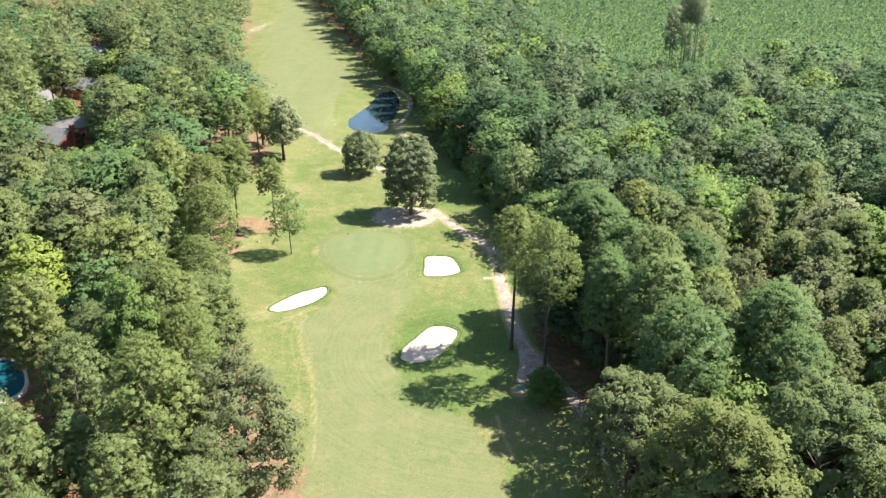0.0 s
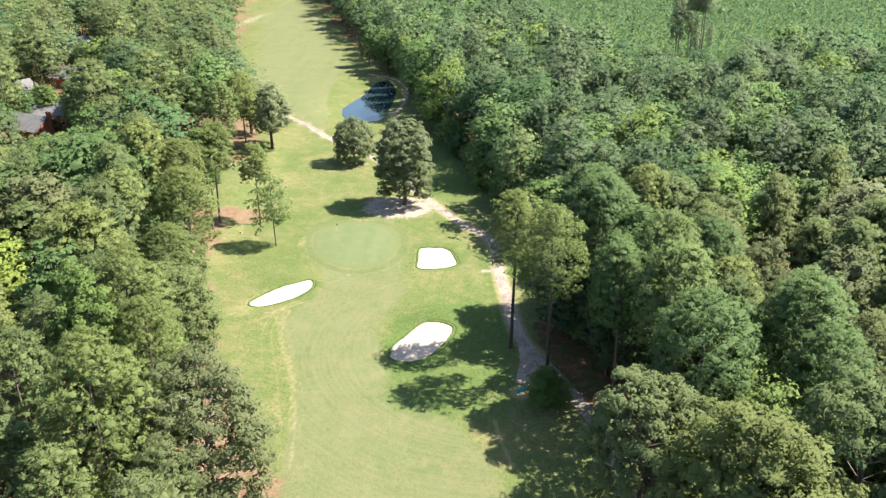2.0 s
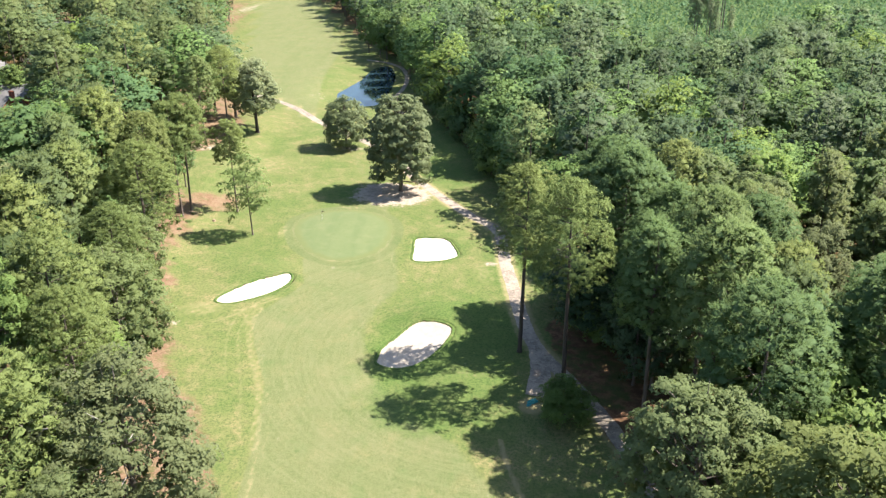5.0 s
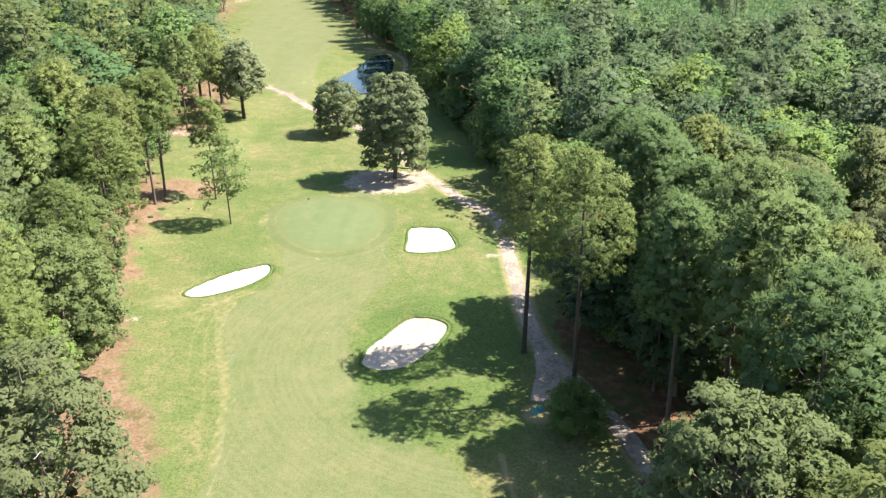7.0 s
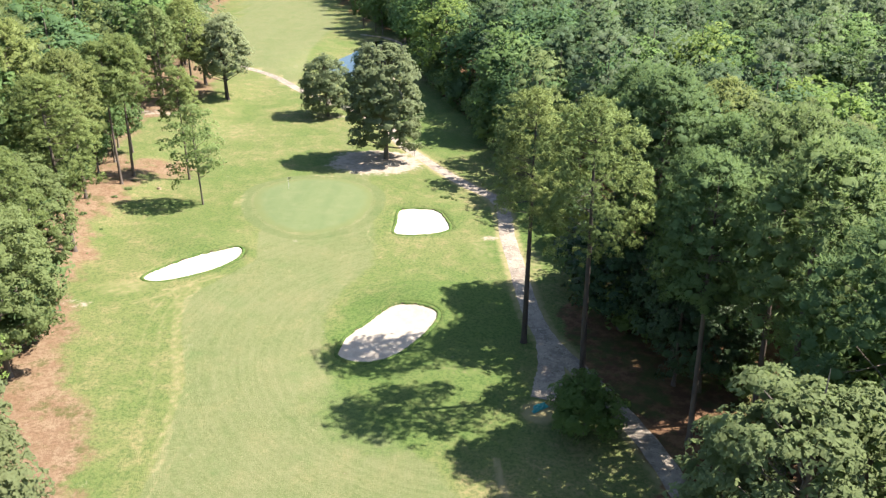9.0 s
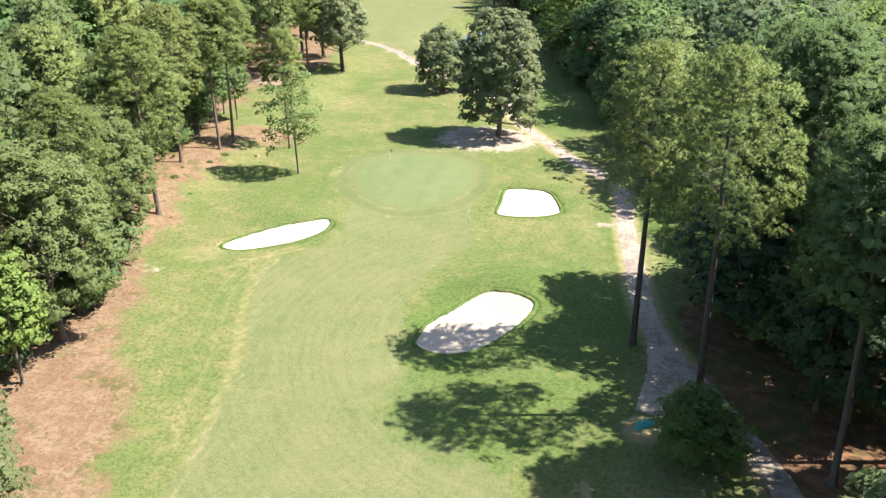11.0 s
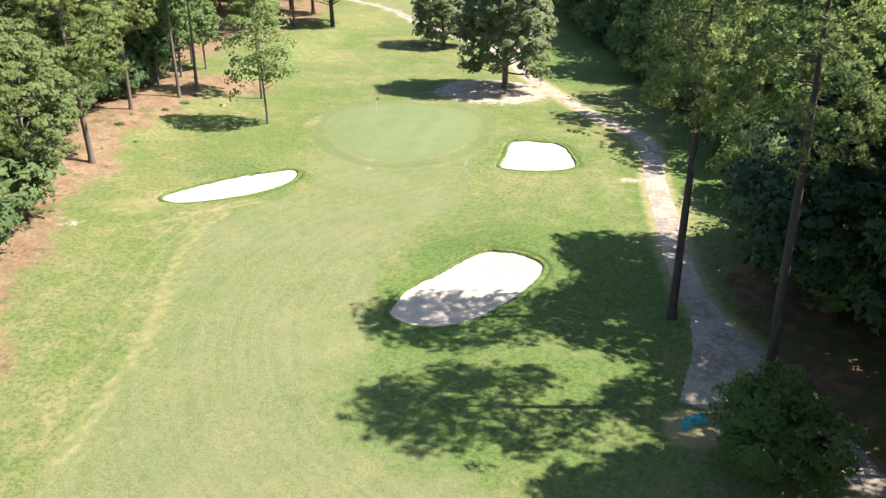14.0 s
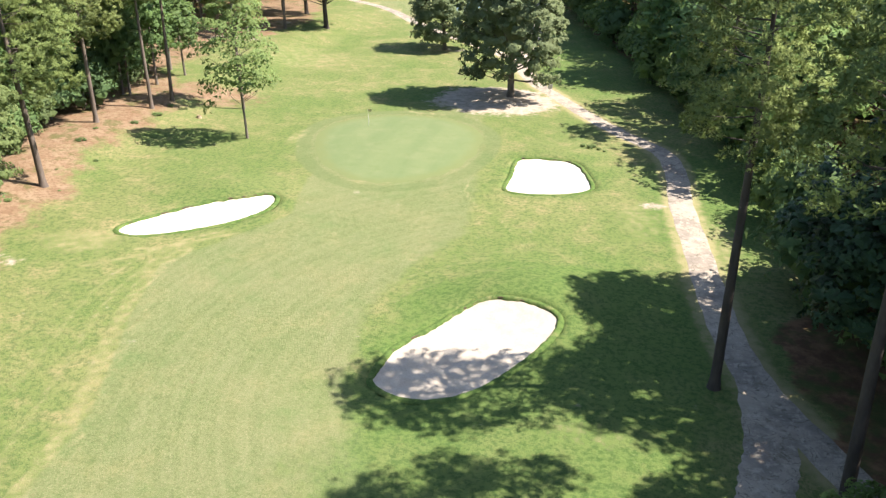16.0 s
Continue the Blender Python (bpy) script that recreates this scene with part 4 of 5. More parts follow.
FULL_BROADS = [Kind("broadleaf_tree", 57 + i, 24, s, 0.06, False, m, M_BARK_GREY, 6, 20, 0.32, clumps=220, thick=0.3, limbs=50, heart=0.0, core=0.45, lumpy=0.24) for i, (s, m) in enumerate(((7.0, M_OLIVE), (6.4, M_FULL), (7.2, M_DULL), (6.6, M_BRIGHT), (6.6, M_PALE)))]
OAKS = [Kind("oak_tree", 71, 22, 7.2, -0.02, False, M_OAK, M_BARK_GREY, 6, 14, 0.38, clumps=320, thick=0.45, limbs=60, heart=0.62, core=0.5, lumpy=0.08, full=2.8),
        Kind("oak_tree", 72, 13, 5.6, -0.04, False, M_OAK, M_BARK_GREY, 6, 12, 0.33, clumps=180, thick=0.3, limbs=30, heart=0.5, core=0.5, full=2.4),
        Kind("broadleaf_tree", 73, 20, 6.6, 0.16, False, M_OAK, M_BARK_DARK, 6, 13, 0.42, clumps=150, thick=0.4, limbs=50, heart=0.3, core=0.45, lumpy=0.32)]
EVERGREEN = Kind("broadleaf_tree", 77, 18, 6.2, 0.05, False, M_GLOSSY, M_BARK_GREY, 6, 16, 0.30, clumps=170, thick=0.3, limbs=16, heart=0.4, core=0.5)
SAPLING = Kind("young_tree", 81, 14, 3.3, 0.16, False, M_FRESH, M_BARK_GREY, 6, 12, 0.32, clumps=55, thick=0.12, limbs=36, heart=0.0, core=0.0, lumpy=0.35)
THIN_PINE = Kind("pine_tree", 91, 19, 3.1, 0.56, True, M_PINE_FRONT, M_BARK_PINE, 8, 16, 0.46, thick=0.17, core=0.0, tuft=0.8, boughs=60, narrow=0.14)
SHRUBS = [Kind("shrub", 95 + i, 6, 3.0, 0.02, False, M_SHRUB, M_BARK_GREY, 5, 8, 0.36, clumps=32, thick=0.1, limbs=12) for i in range(2)]
PATH_SHRUB = Kind("shrub", 99, 6, 3.0, 0.02, False, M_HEDGE, M_BARK_GREY, 8, 20, 0.19, clumps=80, thick=0.1, limbs=24, heart=0.2, core=0.35, lumpy=0.35)

# trees that stand out, one by one
taken = []


def stand(kind, x, y, tall, label, group="", wide=1.0, turn=None, lean=(0, 0), room=6.5):
    taken.append((x, y, room))
    return kind.plant(x, y, tall, turn if turn is not None else (x * 37 + y * 91) % 360, label, group, wide, lean)


SPARSE = "pines beside the cart path"
RISE = "trees on the sandy rise"
LEFT, RIGHT = "trees at the fairway's edge", "trees at the wood's edge"
stand(TALL_PINES[0], 12.7, 147.1, 30.6, "tall pine with a bare trunk beside the cart path", SPARSE, lean=(0, -1.2))
stand(TALL_PINES[1], 18.3, 135.8, 32.4, "tall pine with a broad crown beside the path's fork", SPARSE, turn=0.0, lean=(1.0, -0.5))
stand(SHADE_PINES[0], 28.2, 128.0, 29.6, "pine with a bare trunk over leaf litter", SPARSE)
stand(SHADE_PINES[1], 29.0, 138.5, 27.0, "pine with an open crown over leaf litter", SPARSE, wide=0.78, turn=70)
stand(OAKS[0], -10.6, 218.4, 23.6, "broad dark oak on a patch of bare sand", "oaks by the green", room=9)
stand(OAKS[1], -27.7, 252.5, 14.4, "rounded oak with low boughs on dry turf", "oaks by the green", room=8)
stand(SAPLING, -39.2, 189.8, 17.0, "slim young tree with a thin crown on the turf", room=4)
stand(THIN_PINE, -45.5, 202.7, 20.0, "thin pine with a small high crown", room=3)
stand(FRONT_PINES[0], -51.5, 167.8, 25.0, "pine with a full crown standing in pine straw", "pines at the fairway's edge", wide=1.15, lean=(0, -1))
stand(THIN_PINE, -55.3, 195.9, 24.0, "thin bare-trunked pine in pine straw", "pines at the fairway's edge", lean=(0, -3), wide=1.1)
stand(THIN_PINE, -54.9, 200.6, 24.5, "thin bare-trunked pine in pine straw", "pines at the fairway's edge", lean=(0, -2), turn=200, wide=1.1)
stand(FRONT_PINES[1], -58.0, 187.5, 24.0, "pine among shrubs in pine straw", "pines at the fairway's edge")
stand(OAKS[2], -54.2, 262.0, 20.5, "dark open broad tree on a sandy rise", RISE, wide=1.1)
stand(FRONT_PINES[1], -61.0, 257.0, 24.0, "dark pine with a bare trunk on a sandy rise", RISE)
stand(PINES[0], -65.0, 248.2, 23.0, "pine on a sandy rise", RISE)
stand(OAKS[2], -64.0, 277.0, 20.0, "dark open broad tree on a sandy rise", RISE, turn=120)
dull_tree = stand(FULL_BROADS[2], -29.5, 99.0, 26.0, "leafy tree leaning over the fairway's edge", LEFT, wide=1.05)
stand(EDGE_PINES[1], -39.5, 93.0, 31.0, "full pine over pine straw", LEFT, wide=1.0)
stand(FULL_BROADS[3], -49.0, 114.0, 30.0, "tree with fresh yellow-green leaves among pines", LEFT, wide=0.75, room=5)
stand(EDGE_PINES[1], -46.0, 122.0, 28.5, "full pine over pine straw", LEFT, turn=150, room=5)
stand(FRONT_PINES[1], -41.0, 113.5, 25.0, "full pine over dry clay", LEFT, wide=1.0, room=5)
stand(EDGE_PINES[0], -66.0, 116.0, 28.0, "pine with a bare leaning trunk over red clay", LEFT, wide=1.1)
stand(EDGE_PINES[0], -56.5, 91.5, 18.5, "sunlit pale pine over red clay", LEFT, wide=0.95)
stand(FULL_BROADS[4], -44.2, 134.6, 22.0, "leafy tree with low boughs over pine straw", LEFT, wide=1.05)
stand(FRONT_PINES[0], -48.3, 146.0, 22.5, "full pine with low boughs", LEFT, wide=1.1)
stand(FULL_BROADS[4], -50.5, 156.5, 19.0, "leafy tree with boughs down to the ground", LEFT)
stand(EDGE_PINES[1], -65.5, 186.0, 28.5, "tall pine in the woods", LEFT)
stand(FULL_BROADS[1], 26.3, 99.0, 27.0, "pale-leaved broad tree in full sun", RIGHT, wide=1.0)
stand(FULL_BROADS[0], 35.0, 84.5, 30.5, "broad tree with yellowish leaves in full sun", RIGHT, wide=1.15)
stand(SHADE_PINES[1], 35.2, 108.5, 31.0, "full light-green pine in the woods", RIGHT, wide=1.1, turn=40)
stand(SHADE_PINES[0], 34.3, 120.5, 33.0, "tall pine in the woods", RIGHT, wide=1.1, turn=140)
stand(SHADE_PINES[1], 36.0, 132.5, 33.0, "tall pine in the woods", RIGHT, turn=260, wide=0.9, room=5)
stand(SHADE_PINES[1], 28.4, 150.8, 32.6, "tall full pine in the woods", RIGHT, turn=310, wide=1.0)
stand(FULL_BROADS[1], 48.5, 89.5, 33.0, "leafy tree in the woods", RIGHT, wide=0.9)
stand(SHADE_PINES[1], 50.8, 104.5, 28.5, "full pine in the woods", RIGHT, turn=80)
stand(SHADE_PINES[0], 51.0, 114.5, 31.5, "tall pine in the woods", RIGHT, turn=20, wide=1.15)
stand(FULL_BROADS[2], 57.5, 149.5, 23.0, "broad tree with dull green leaves in the woods", RIGHT, wide=0.8)
stand(FULL_BROADS[1], 54.5, 168.0, 26.0, "leafy tree in the woods", RIGHT, wide=0.85)
stand(SHADE_PINES[0], 45.5, 141.0, 29.0, "pine in the woods", RIGHT, turn=70, wide=1.1)
stand(SHADE_PINES[0], 27.5, 161.8, 31.0, "pine at the wood's edge beyond the path", RIGHT, turn=200, wide=1.2)
stand(EVERGREEN, 25.2, 151.5, 18.5, "dark glossy-leaved tree at the wood's edge", RIGHT, wide=1.25)
stand(SHADE_PINES[0], 34.0, 145.0, 29.0, "pine in the woods beyond the path", RIGHT, turn=250, wide=1.1, room=4)
stand(EVERGREEN, 30.0, 144.0, 18.0, "dark glossy-leaved tree in the woods", RIGHT, wide=0.95, room=4)
stand(SHADE_PINES[0], 30.0, 156.2, 31.0, "pine at the wood's edge beyond the path", RIGHT, turn=20, wide=1.1, room=4)
stand(EVERGREEN, 36.0, 160.0, 19.0, "dark glossy-leaved tree in the woods", RIGHT, room=4)
stand(EVERGREEN, 31.5, 137.5, 18.0, "dark glossy-leaved tree in the woods", RIGHT, wide=0.95, room=4)
for x, y, h in ((42.0, 100.0, 24.0), (40.0, 126.5, 25.0), (44.0, 117.0, 26.0), (42.5, 112.0, 24.0), (41.0, 119.5, 23.0), (41.5, 150.5, 24.0)):
    stand(BROADS_BEHIND[int(x * 2) % 4], x, y, h, "leafy tree shading the wood's open floor", "trees at the wood's edge", wide=0.85, room=4.5)
for x, y, h in ((43.5, 122.5, 27.0), (46.5, 131.0, 26.0)):
    stand(PINES_BEHIND[2], x, y, h, "pine shading the wood's open floor", "trees at the wood's edge", wide=0.8, room=6.0)
for x, y, h in ((-61.0, 207.5, 15.0), (-60.0, 214.0, 13.0), (-64.0, 217.0, 16.0), (-62.5, 201.0, 14.0)):
    stand(BROADS_BEHIND[2], x, y, h, "low leafy tree in shade behind thin pines", "low trees under the pines", wide=1.0, room=3)
for x, y in ((-27.5, 386.0), (-31.0, 394.0), (-37.0, 405.0)):
    stand(BROADS_BEHIND[1], x, y, 21.0, "leafy tree at the pond's far end", "trees by the pond", wide=0.85)
for x, y in ((-13.5, 334.0), (-15.5, 346.0), (-17.0, 359.0), (-18.5, 371.0)):
    stand(BROADS_BEHIND[0], x, y, 22.0, "leafy tree hanging over the pond's bank", "trees by the pond", wide=0.9)
stand(PATH_SHRUB, 17.6, 128.5, 6.5, "dense leafy shrub beside the cart path", wide=1.1, room=3)

HOUSES = [(-127.6, 262.0, -27), (-152.0, 352.0, -15), (-126.0, 226.0, 35), (-133.0, 286.0, 5), (-189.0, 445.0, 10), (-166.0, 330.0, 60)]
KEEP_CLEAR = [(x, y, 9.0) for x, y, a in HOUSES] + [(-82.0, 130.0, 12.0), (-72.0, 118.0, 10.0), (122.0, 445.0, 16.0), (-41.0, 105.0, 5.0), (-62.0, 110.0, 7.0)]


LOW_TREES = []


def yard(x, y, long, wide):
    """Open lawns and low hedges on the fairway side of a house."""
    way = np.array([-x, 68.0 - y])
    way /= np.hypot(*way)
    KEEP_CLEAR.extend((x + way[0] * s, y + way[1] * s, wide) for s in np.arange(6.0, long, 5.0))
    for i, s in enumerate(np.arange(17.0, long + 4, 7.0)):
        LOW_TREES.extend((x + way[0] * s + side * way[1], y + way[1] * s - side * way[0], 2.6 + 76.0 / math.hypot(x, y) * s + (i * 37 % 5) * 0.3) for side in (4.5 - i % 2, -4.0 - i % 2))


yard(-126.0, 259.0, 96.0, 10.0)
yard(-131.0, 284.0, 26.0, 6.0)
yard(-151.0, 350.0, 104.0, 10.0)
yard(-124.0, 227.0, 34.0, 6.0)
yard(-166.0, 329.0, 52.0, 5.0)
yard(-189.0, 445.0, 92.0, 8.0)


def scatter():
    """Places of the woods' trees, from front to back."""
    rng = np.random.default_rng(5)
    out, y = [], 58.0
    while y < 800:
        gap = 9.8
        half = 0.60 * (y + 40) + 20 if y < 330 else 0.55 * y + 16
        for x in np.arange(-half - 6, half + 6, gap):
            px, py = x + rng.uniform(-0.42, 0.42) * gap, y + rng.uniform(-0.42, 0.42) * gap
            left, right = px < left_edge(py) - 1.2, px > right_edge(py) + 1.2
            if not (left or right) or (right and py > field_edge(px)):
                continue
            if right and 108 < py < 144 and px < 34:
                continue
            if right and 162 < py < 192 and px < 41:
                continue
            if py > 520 and not -60 < px - left_edge(py) < 0 and not 0 < px - right_edge(py) < 170:
                continue
            if right and px > 40 and py > 600 and px > 0.5 * py:
                continue
            if left and 205 < py < 300 and px > left_edge(py) - 12 and rng.uniform() < 0.6:
                continue
            if any((px - a) ** 2 + (py - b) ** 2 < r * r for a, b, r in taken + KEEP_CLEAR):
                continue
            out.append((px, py, "left" if left else "right", rng.uniform(), rng.uniform(), rng.uniform()))
        y += gap * 0.9
    return out


wood = [p for p in scatter() if math.hypot(p[0] + 38.0, p[1] - 119.0) > 6.5]     # an open straw bay in the wood's edge
THINGS = 230
LABELS = {"pine_tree": "tall loblolly pine among the woods", "broadleaf_tree": "leafy broad tree among the woods"}
for x, y, side, a, b, c in wood[:THINGS]:
    pine = a < (0.72 if side == "left" else 0.45)
    near, behind = (PINES, PINES_BEHIND) if pine else (BROADS, BROADS_BEHIND)
    kind = (near if -78 < x < 72 and (y < 126 or (side == "right" and y < 205 and x < 56)) else behind)[int(b * 2.999 if pine else b * 3.999)]
    edge = min(abs(x - left_edge(y)), abs(x - right_edge(y)))
    low = 0.90 if side == "right" and 183 < y < 240 and x < right_edge(y) + 10 else 1.0
    kind.plant(x, y, low * (20.5 + 8.5 * c + (0 if pine else -2.0)), 360 * b * 7 % 360, LABELS[kind.name], "trees of the " + side + " woods", 0.85 + 0.35 * a)
print("things", wood[THINGS - 1][1], "all", len(wood))


def woods_stuff(name, places, needles, tufts, per, size, clumps, label, mat):
    """Far woods in one mesh: every tree with its own trunk, clumps and height."""
    rng = np.random.default_rng(len(places))
    variants = []
    for i in range(6):
        plan = pine_plan(rng, 26, 5.4, 0.34, 1.6 if clumps > 40 else 1.9, 34 if clumps > 40 else 19) if needles else broad_plan(rng, 24, 6.2, 0.08, clumps, 0.22, low=-0.45)
        v, f, shade = foliage(rng, plan[0], plan[1], tufts, per, size, needles, 0.44, round_by=0.8)
        t = tube([(0, 0, -0.3), (0, 0, 12), (0, 0, 23)], [0.3, 0.22, 0.06], 4)
        out = unit(t[0] * np.array([1, 1, 0]) + np.array([0, 0, 1e-3]))
        variants.append((np.concatenate([v, t[0]]), f, t[1] + len(v), np.concatenate([shade, out])))
    vs, quads, tris, tint, base, shades = [], [], [], [], 0, []
    for x, y, side, a, b, c in places:
        v, t, q, shade = variants[int(b * 5.999)]
        s = (18.0 + 12.0 * c) / 25 * (0.88 if side == "right" and 183 < y < 240 and x < right_edge(y) + 11 else 1.0)
        turn = 6.28 * a * 5
        w = s * (0.95 + 0.42 * a)
        x0, y0, z0 = on_land(x, y)
        px = (v[:, 0] * math.cos(turn) - v[:, 1] * math.sin(turn)) * w + x0
        py = (v[:, 0] * math.sin(turn) + v[:, 1] * math.cos(turn)) * w + y0
        vs.append(np.column_stack([px, py, v[:, 2] * s + z0]))
        shades.append(np.column_stack([shade[:, 0] * math.cos(turn) - shade[:, 1] * math.sin(turn), shade[:, 0] * math.sin(turn) + shade[:, 1] * math.cos(turn), shade[:, 2]]))
        quads.append(q + base)
        tris.append(t + base)
        tint.append(np.full(len(v), (a * 7.31 + c) % 1.0))
        base += len(v)
    me = mesh_of(name, np.concatenate(vs), [np.concatenate(tris), np.concatenate(quads)], mat, True, tint=np.concatenate(tint), second=M_BARK_PINE, normals=np.concatenate(shades))
    tagged(new(name, me), label, "woods", kind="stuff")
    return len(me.polygons)


rest = wood[THINGS:]
middle, far = [p for p in rest if p[1] < 330], [p for p in rest if p[1] >= 330]
total = 0
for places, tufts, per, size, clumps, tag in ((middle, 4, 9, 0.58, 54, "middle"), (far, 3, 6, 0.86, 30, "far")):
    for side, share, needle_mat in (("left", 0.7, M_PINE_SUNNY), ("right", 0.4, M_PINE_HAZED)):
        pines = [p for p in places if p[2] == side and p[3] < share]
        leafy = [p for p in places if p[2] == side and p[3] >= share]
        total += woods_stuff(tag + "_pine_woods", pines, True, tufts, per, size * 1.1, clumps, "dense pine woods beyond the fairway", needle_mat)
        total += woods_stuff(tag + "_leafy_woods", leafy, False, tufts, per, size, clumps, "dense leafy woods beyond the fairway", M_LEAF_HAZED)
print("stuff polygons", total)

# undergrowth at the feet of the woods
rng = np.random.default_rng(9)
for y in np.arange(150, 420, 5.0):
    x = float(right_edge(y)) + rng.uniform(0.5, 4.0)
    SHRUBS[int(rng.uniform(0, 1.999))].plant(x, float(y) + rng.uniform(-1.5, 1.5), rng.uniform(4.5, 9.5), rng.uniform(0, 360), "leafy undergrowth at the wood's dark edge", "undergrowth", rng.uniform(0.8, 1.2), category="shrub")
for x, y in ((-46.5, 142), (-47, 128), (-50, 152), (-55.5, 163), (-63, 178), (-64, 186), (-63, 193), (-65, 197), (-63, 182), (-64, 203), (-66, 208), (-69, 213), (-61.5, 175), (-50, 143), (-40, 104), (-57, 160), (-36, 92)):
    SHRUBS[int(rng.uniform(0, 1.999))].plant(x, y, rng.uniform(4, 7.0), rng.uniform(0, 360), "leafy undergrowth over pine straw", "undergrowth", rng.uniform(1.0, 1.4), category="shrub")
for y in np.arange(88, 215, 3.6):
    SHRUBS[int(rng.uniform(0, 1.999))].plant(float(left_edge(y)) - rng.uniform(3.0, 16), float(y), rng.uniform(3, 7), rng.uniform(0, 360), "leafy undergrowth behind the front pines", "undergrowth", rng.uniform(0.8, 1.1), category="shrub")
for y in np.arange(84, 236, 5.5):
    BROADS_BEHIND[2].plant(float(left_edge(y)) - rng.uniform(4.0, 15), float(y) + rng.uniform(-2, 2), rng.uniform(9, 14), rng.uniform(0, 360), "low leafy tree under the pines", "low trees under the pines", 1.1)
for x, y, tall in LOW_TREES:
    BROADS_BEHIND[int(x) % 3].plant(x, y, tall, (x * 53) % 360, "low leafy tree in a yard beside the woods", "low trees in the yards", 1.25)
for y in np.arange(95, 141, 7.0):
    SHRUBS[int(rng.uniform(0, 1.999))].plant(float(right_edge(y)) + rng.uniform(6, 16), float(y), rng.uniform(3, 6), rng.uniform(0, 360), "leafy undergrowth in the shaded wood", "undergrowth", 1.0, category="shrub")


# ---- the field of young pines ----
def young_pines():
    rng = np.random.default_rng(21)
    vs, fs, tint, base = [], [], [], 0
    for y in np.arange(335, 740, 2.3):
        for x in np.arange(48, 440, 2.1):
            px, py = x + rng.normal() * 0.7, y + rng.normal() * 0.7
            if py < field_edge(px) - 8 or px > 0.56 * (py + 20) or px < right_edge(py) + 30 or rng.uniform() < 0.1:
                continue
            tall = rng.uniform(0.9, 2.3) * (1.8 if rng.uniform() < 0.05 else 1)
            n = 5
            z = rng.uniform(0.1, 1, n)
            a = rng.uniform(0, 6.28, n)
            r = (1.05 - z) * tall * 0.45
            at = np.column_stack([px + r * np.cos(a), py + r * np.sin(a), z * tall + float(height(px, py))])
            v, f, shade = sprays(rng, at, np.column_stack([np.cos(a), np.sin(a), np.full(n, 0.8)]), tall * 0.6, 0.9)
            vs.append(v)
            fs.append(f + base)
            tint.append(np.full(len(v), rng.uniform()))
            base += len(v)
    me = mesh_of("young_pine_field", np.concatenate(vs), np.concatenate(fs), M_YOUNG, tint=np.concatenate(tint))
    tagged(new("young_pine_field", me), "wide field of low young pines", "young pines", kind="stuff")


young_pines()
FIELD_PINES = [Kind("pine_tree", 191 + i, 30, w, b, True, M_PINE_GREY, M_BARK_GREY, 7, 14, 0.5, thick=0.26, limbs=30, tuft=1.1, core=0.15, boughs=n, narrow=0.16) for i, (w, b, n) in enumerate(((3.4, 0.60, 60), (3.4, 0.30, 75), (2.6, 0.52, 45)))]
for x, y, h, w, kind in ((112.5, 433, 31, 1.0, 1), (115.5, 440, 30, 1.05, 0), (119.0, 436, 25, 0.8, 2), (123.0, 445, 37, 1.1, 0), (126.5, 437, 36, 1.15, 0), (128.0, 446, 38, 1.0, 2), (121.0, 430, 20, 0.9, 1), (131.0, 440, 17, 0.8, 1), (117.5, 429, 23, 0.7, 2)):
    FIELD_PINES[kind].plant(x, y, h, x * 50 % 360, "tall greyish pine above the young pine field", "pine clump in the field", w)


